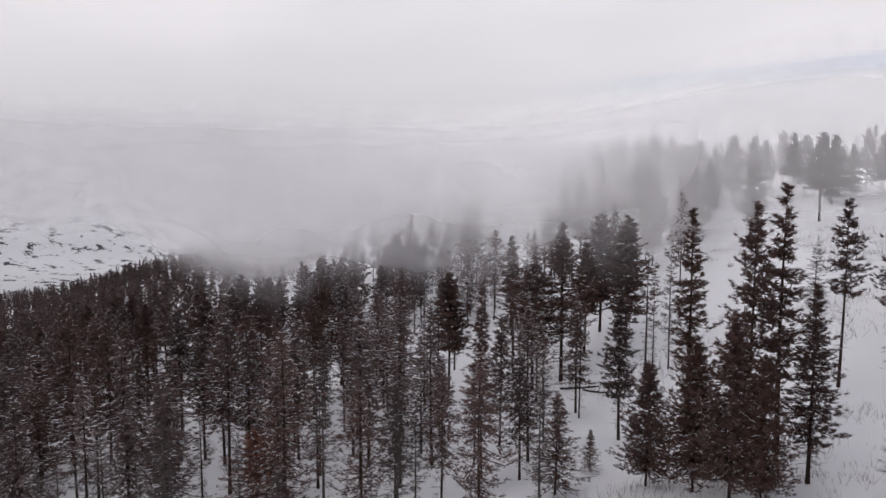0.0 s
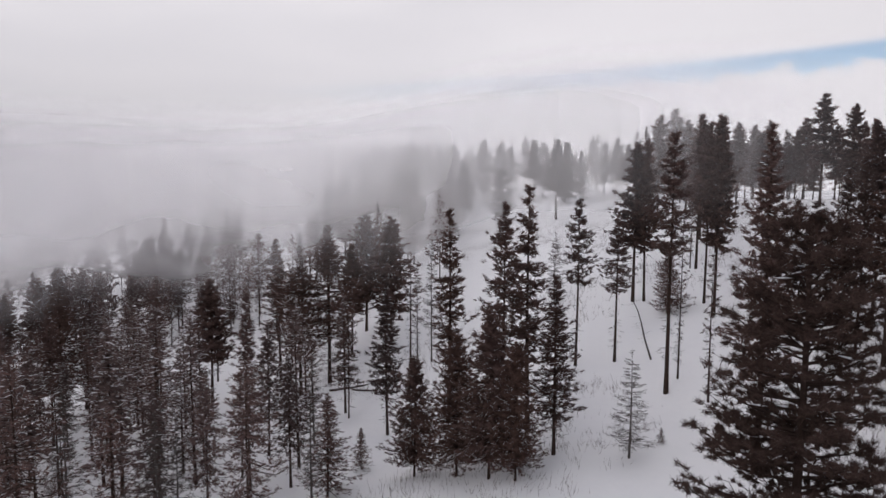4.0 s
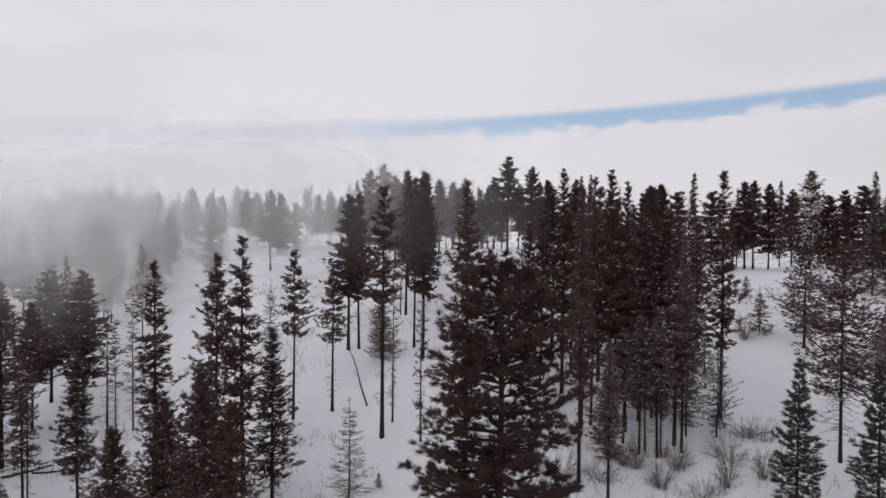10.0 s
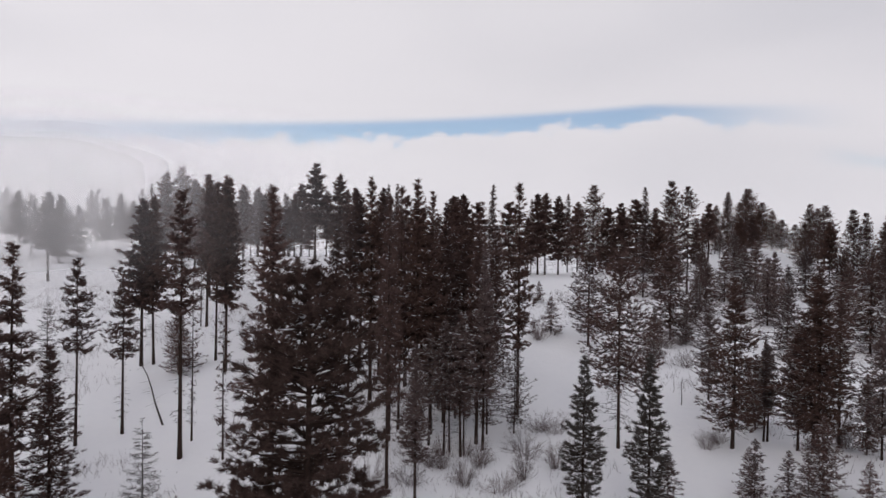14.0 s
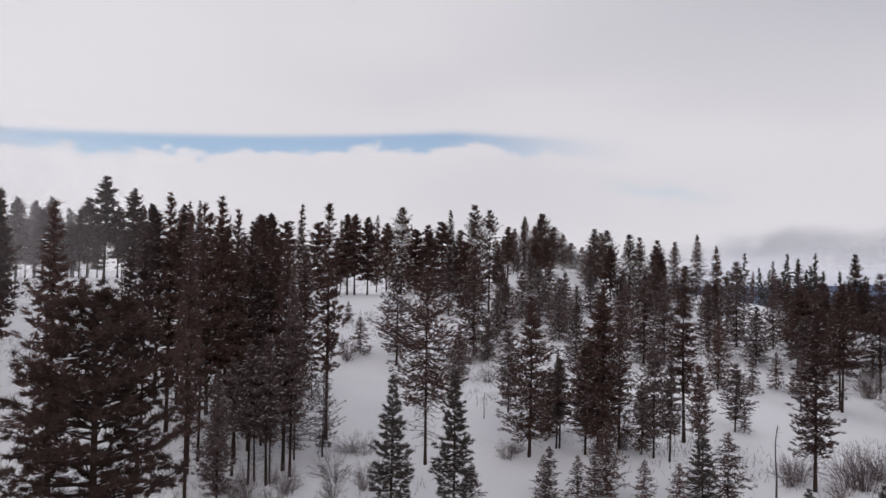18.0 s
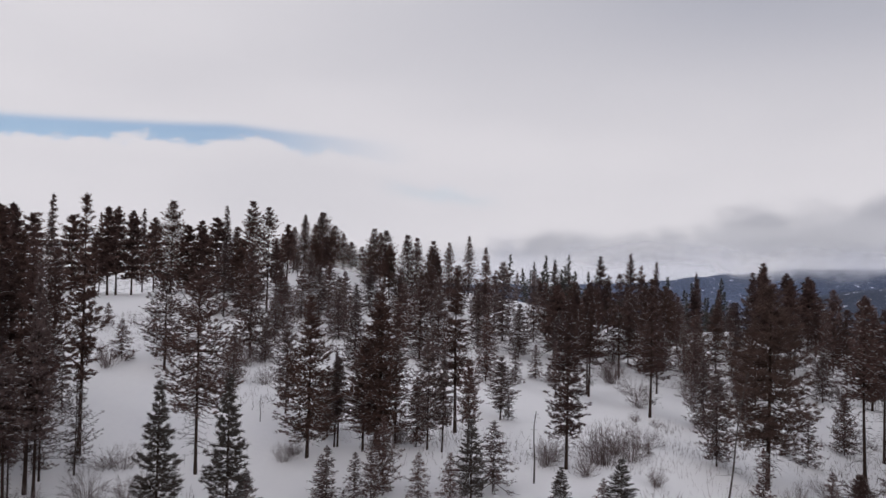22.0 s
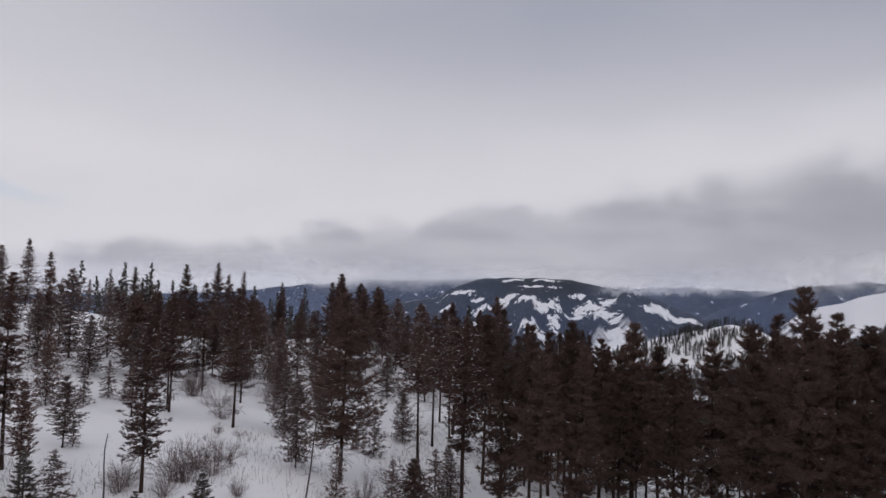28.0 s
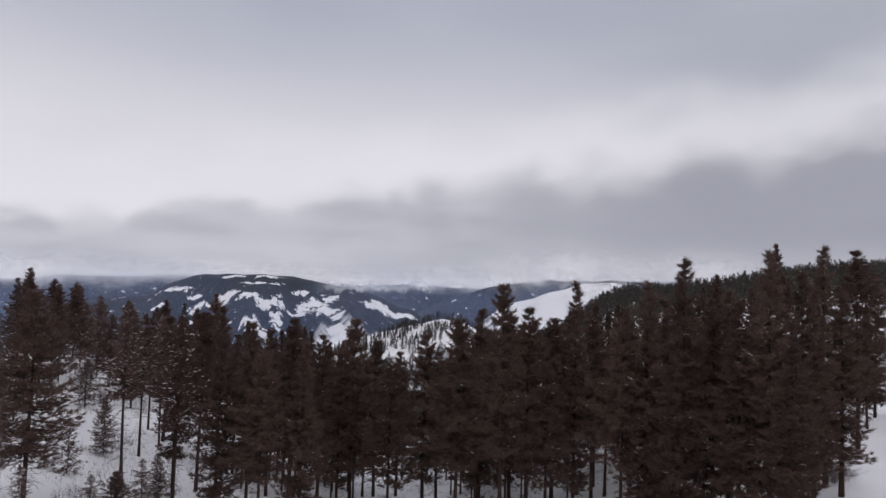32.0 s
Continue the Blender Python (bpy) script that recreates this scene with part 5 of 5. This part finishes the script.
# ---- fallen logs, dry grass ----
def fallen_log(x, y, length, turn, girth=0.16):
    """A log lying on the slope, with broken branch ends and snow along its back."""
    rng = np.random.default_rng(int(length * 100))
    ends = [(x + math.cos(turn) * length * k, y + math.sin(turn) * length * k) for k in (-0.5, -0.17, 0.17, 0.5)]
    path = [np.array((a, b, ground_height(a, b)[0] + girth * 0.8)) for a, b in ends]
    root = tagged(new("fallen_log"), "fallen dark log lying in the snow", "log", "fallen logs")
    tris = rod(path, [girth, girth * 0.9, girth * 0.75, girth * 0.5], 6)
    for _ in range(7):
        p = path[1] + (path[2] - path[1]) * rng.uniform(-0.6, 1.6)
        tris += rod([p, p + np.array([rng.normal(0, 0.4), rng.normal(0, 0.4), rng.uniform(0.2, 0.8)])], [0.03, 0.008], 3)
    triangles_object("trunk", tris, BARK, root)
    triangles_object("snow", rod([p + (0, 0, girth * 0.75) for p in path[:3]], [girth * 0.55] * 3, 5), LOAD, root, "snow along the log")


fallen_log(17.2, 86.2, 4.9, -0.40, 0.16)
fallen_log(29.5, 127.1, 5.2, 0.06, 0.18)
fallen_log(18.5, 84.0, 3.2, -0.98, 0.16)
fallen_log(27.7, 117.7, 3.1, 0.33, 0.14)


def dry_grass(count, yaw0, yaw1, r0, r1, seed):
    """Stalks poking through the snow in loose patches."""
    rng = np.random.default_rng(seed)
    feet, ways, long = [], [], []
    for _ in range(count):
        yaw, r = radians(rng.uniform(yaw0, yaw1)), math.sqrt(rng.uniform(r0 * r0, r1 * r1))
        x, y = -r * math.sin(yaw), r * math.cos(yaw)
        if noise.noise(Vector((x * 0.05, y * 0.05, 3))) < 0.02:
            continue
        for _ in range(14):
            a, b = x + rng.normal(0, 0.7), y + rng.normal(0, 0.7)
            feet.append((a, b)), ways.append((rng.normal(0, 0.35), rng.normal(0, 0.35), 1.0)), long.append(rng.uniform(0.25, 1.5) * (0.6 if rng.random() < 0.6 else 1.0))
    z = ground_height([f[0] for f in feet], [f[1] for f in feet]) - 0.05
    ob = triangles_object("dry_grass", twig_blades(rng, [(f[0], f[1], h) for f, h in zip(feet, z)], ways, long, 0.017), TWIG)
    tagged(ob, "dry brown grass stalks poking through the snow", "grass", kind="stuff")


dry_grass(9000, -178, -8, 35, 150, 44)

for ob, m in FIRST.items():
    ob.matrix_basis = m
for group in MODELS.values():            # models that no place called for
    for *_, ob in group:
        if ob not in FIRST:
            for o in (*ob.children_recursive, ob):
                bpy.data.objects.remove(o)

# ---- low cloud and haze ----


def cloud_material(name, tint, dense, lo, hi, yaw0, yaw1, fade, grain):
    """Drifting mist: thin where its noise is low, fading out at its rims. lo, hi: its height as degrees seen from the
    camera, whose view it is fitted to.
    """
    mat, g = material(name)
    at = g.node("ShaderNodeNewGeometry", "Position")
    x, y, z = g.split(at)
    az = g.m("ADD", 90.0, g.m("MULTIPLY", g.m("ARCTAN2", g.m("MULTIPLY", y, -1.0), x), 57.296))
    el = g.m("MULTIPLY", g.m("ARCTAN2", z, g.m("SQRT", g.m("ADD", g.m("MULTIPLY", x, x), g.m("MULTIPLY", y, y)))), 57.296)
    n = g.noise(g.xyz(x, y, g.m("MULTIPLY", z, 1.6)), grain, 5.0, 0.55, 0.4)
    puff = g.m("MULTIPLY", g.m("SUBTRACT", n, 0.5), 9.0 * fade)
    ease = lambda v: g.m("MULTIPLY", g.m("MULTIPLY", v, v), g.m("SUBTRACT", 3.0, g.m("MULTIPLY", v, 2.0)))
    low = g.ramp(g.m("ADD", el, puff), lo - 1.5 * fade, lo + 1.5 * fade)
    high = g.ramp(g.m("ADD", el, puff), hi + 2.5 * fade, hi - 2.5 * fade)
    ends = g.m("MULTIPLY", g.ramp(g.m("ADD", az, puff), -yaw0, -yaw0 + 9.0 * fade), g.ramp(g.m("ADD", az, puff), -yaw1, -yaw1 - 9.0 * fade))
    alpha = g.m("MULTIPLY", g.m("MULTIPLY", ease(low), ease(high)), g.m("MULTIPLY", ease(ends), g.ramp(n, 0.2, 0.75, dense * 0.65, min(1.0, dense * 1.25))))
    up = g.xyz(0.0, 0.0, 1.0)               # mist takes its light from the whole sky
    body = g.nodes.new("ShaderNodeAddShader")
    g.links.new(g.node("ShaderNodeBsdfDiffuse", Color=(*tint, 1), Normal=up), body.inputs[0])
    g.links.new(g.node("ShaderNodeBsdfTranslucent", Color=(*tint, 1), Normal=g.xyz(0.0, 0.0, -1.0)), body.inputs[1])
    mixed = g.nodes.new("ShaderNodeMixShader")
    g.put(mixed.inputs[0], alpha)
    g.links.new(g.node("ShaderNodeBsdfTransparent"), mixed.inputs[1])
    g.links.new(body.outputs[0], mixed.inputs[2])
    g.links.new(mixed.outputs[0], g.nodes.new("ShaderNodeOutputMaterial").inputs[0])
    return mat


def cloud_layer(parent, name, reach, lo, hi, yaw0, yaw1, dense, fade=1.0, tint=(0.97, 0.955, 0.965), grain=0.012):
    """One curtain of mist on the valley side, curved round the camera, a little wavy in plan."""
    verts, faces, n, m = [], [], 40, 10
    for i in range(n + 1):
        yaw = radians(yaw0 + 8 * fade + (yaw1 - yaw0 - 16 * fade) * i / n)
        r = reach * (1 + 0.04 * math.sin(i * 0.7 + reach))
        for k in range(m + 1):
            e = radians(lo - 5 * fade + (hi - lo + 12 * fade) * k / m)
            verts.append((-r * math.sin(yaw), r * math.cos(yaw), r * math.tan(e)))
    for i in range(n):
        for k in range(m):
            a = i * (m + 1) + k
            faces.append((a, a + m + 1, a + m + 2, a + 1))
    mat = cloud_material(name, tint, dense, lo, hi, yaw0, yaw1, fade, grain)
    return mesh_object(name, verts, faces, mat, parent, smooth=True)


def mist_material(name, reach, dense, drop):
    """Cloud lying on the ridge, fitted to the camera's view by bearing and elevation: its underside hangs low over the
    valley and lifts towards the slope, where it thins out.
    """
    mat, g = material(name)
    at = g.node("ShaderNodeNewGeometry", "Position")
    x, y, z = g.split(at)
    flat = g.m("SQRT", g.m("ADD", g.m("MULTIPLY", x, x), g.m("MULTIPLY", y, y)))
    az = g.m("ADD", 90.0, g.m("MULTIPLY", g.m("ARCTAN2", g.m("MULTIPLY", y, -1.0), x), 57.296))
    el = g.m("MULTIPLY", g.m("ARCTAN2", z, flat), 57.296)
    swirl = g.xyz(g.m("MULTIPLY", az, 0.11), g.m("MULTIPLY", el, 0.17), reach * 0.013)
    n = g.noise(swirl, 1.0, 3.0, 0.45, 0.3)
    rag = g.m("MULTIPLY", g.m("SUBTRACT", n, 0.5), 8.0)
    base = g.m("ADD", g.ramp(az, -9.0, 12.0, -7.0, -6.5), g.m("ADD", g.ramp(az, 12.0, 40.0, 0.0, 2.0), g.ramp(az, -15.0, -28.0, 0.0, 5.0)))
    over = g.m("SUBTRACT", g.m("ADD", el, rag), g.m("ADD", base, drop))
    body = g.m("MULTIPLY", g.ramp(over, -2.6, 5.0), g.ramp(g.m("SUBTRACT", el, g.ramp(az, 4.0, 30.0, 0.0, 5.0)), 6.0, 0.5))
    thin = g.m("MULTIPLY", g.ramp(g.m("ADD", az, rag), 28.0, 3.0, 0.42, 1.0), g.m("MULTIPLY", g.ramp(g.m("ADD", az, rag), 54.0, 26.0), g.ramp(az, -50.0, -42.0)))
    alpha = g.m("MULTIPLY", g.m("MULTIPLY", body, thin), g.ramp(n, 0.25, 0.75, dense * 0.88, min(1.0, dense * 1.1)))
    # the cloud's shade is put into its colour: greyer low and towards the valley
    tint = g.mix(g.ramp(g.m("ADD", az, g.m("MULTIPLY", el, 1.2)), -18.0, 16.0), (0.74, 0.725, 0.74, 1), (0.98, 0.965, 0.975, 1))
    puff = g.nodes.new("ShaderNodeAddShader")
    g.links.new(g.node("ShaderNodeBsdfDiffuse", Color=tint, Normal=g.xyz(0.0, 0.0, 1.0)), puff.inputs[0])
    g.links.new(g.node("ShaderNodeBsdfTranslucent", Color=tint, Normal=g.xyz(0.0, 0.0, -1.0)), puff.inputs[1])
    mixed = g.nodes.new("ShaderNodeMixShader")
    g.put(mixed.inputs[0], alpha)
    g.links.new(g.node("ShaderNodeBsdfTransparent"), mixed.inputs[1])
    g.links.new(puff.outputs[0], mixed.inputs[2])
    g.links.new(mixed.outputs[0], g.nodes.new("ShaderNodeOutputMaterial").inputs[0])
    return mat


def mist_layer(parent, reach, dense, drop=0.0):
    """One sheet of the cloud, curved round the camera, wavy in plan, from the valley to the slope."""
    verts, faces, n, m = [], [], 46, 12
    for i in range(n + 1):
        a = radians(-50 + 109 * i / n)
        r = reach * (1 + 0.05 * math.sin(i * 0.55 + reach) + 0.03 * math.sin(i * 1.3 + 2 * reach))
        for k in range(m + 1):
            e = radians(-14 + 26 * k / m)
            verts.append((r * math.sin(a), r * math.cos(a), r * math.tan(e)))
    for i in range(n):
        for k in range(m):
            a = i * (m + 1) + k
            faces.append((a, a + m + 1, a + m + 2, a + 1))
    return mesh_object("cloud_layer", verts, faces, mist_material("cloud_layer", reach, dense, drop), parent, smooth=True)


def veil(parent, reach, dense):
    """An added thin pale sheet, all round behind the far ranges; it keeps denoising lines out of the sky."""
    mat, g = material("veil")
    tint = (0.98, 0.965, 0.975, 1)
    puff = g.nodes.new("ShaderNodeAddShader")
    g.links.new(g.node("ShaderNodeBsdfDiffuse", Color=tint, Normal=g.xyz(0.0, 0.0, 1.0)), puff.inputs[0])
    g.links.new(g.node("ShaderNodeBsdfTranslucent", Color=tint, Normal=g.xyz(0.0, 0.0, -1.0)), puff.inputs[1])
    mixed = g.nodes.new("ShaderNodeMixShader")
    g.put(mixed.inputs[0], dense)
    g.links.new(g.node("ShaderNodeBsdfTransparent"), mixed.inputs[1])
    g.links.new(puff.outputs[0], mixed.inputs[2])
    g.links.new(mixed.outputs[0], g.nodes.new("ShaderNodeOutputMaterial").inputs[0])
    n, verts = 96, []
    for e in (-4, 12, 26, 40):
        verts += [(reach * math.sin(6.2832 * i / n), reach * math.cos(6.2832 * i / n), reach * math.tan(radians(e))) for i in range(n)]
    faces = [(k * n + i, k * n + (i + 1) % n, (k + 1) * n + (i + 1) % n, (k + 1) * n + i) for k in range(3) for i in range(n)]
    return mesh_object("veil", verts, faces, mat, parent, smooth=True)


low_cloud = tagged(new("low_cloud"), "pale grey low cloud drifting over the ridge", "cloud", kind="structure")
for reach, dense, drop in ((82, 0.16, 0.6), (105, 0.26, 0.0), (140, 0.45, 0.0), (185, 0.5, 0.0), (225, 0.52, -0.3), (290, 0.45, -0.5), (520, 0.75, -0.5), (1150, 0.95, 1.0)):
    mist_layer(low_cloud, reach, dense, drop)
veil(low_cloud, 4870, 0.165)
haze = tagged(new("valley_haze"), "thin blue-grey haze hanging over the valley", "haze", kind="structure")
# added blue-tinted sheets: the air's haze before the ranges is put into their colour
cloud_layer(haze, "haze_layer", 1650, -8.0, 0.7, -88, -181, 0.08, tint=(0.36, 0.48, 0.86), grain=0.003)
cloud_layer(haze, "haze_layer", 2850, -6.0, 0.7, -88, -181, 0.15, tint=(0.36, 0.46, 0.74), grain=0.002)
cloud_layer(haze, "haze_layer", 2480, 0.7, 2.6, -146, -174, 0.8, tint=(0.9, 0.9, 0.92), grain=0.0015)
cloud_layer(haze, "haze_layer", 3900, 0.3, 1.5, -98, -158, 0.75, 0.6, tint=(0.93, 0.93, 0.95), grain=0.001)
cloud_layer(haze, "haze_layer", 1880, 0.1, 0.5, -134.5, -146, 0.5, 0.3, tint=(0.85, 0.87, 0.92), grain=0.006)
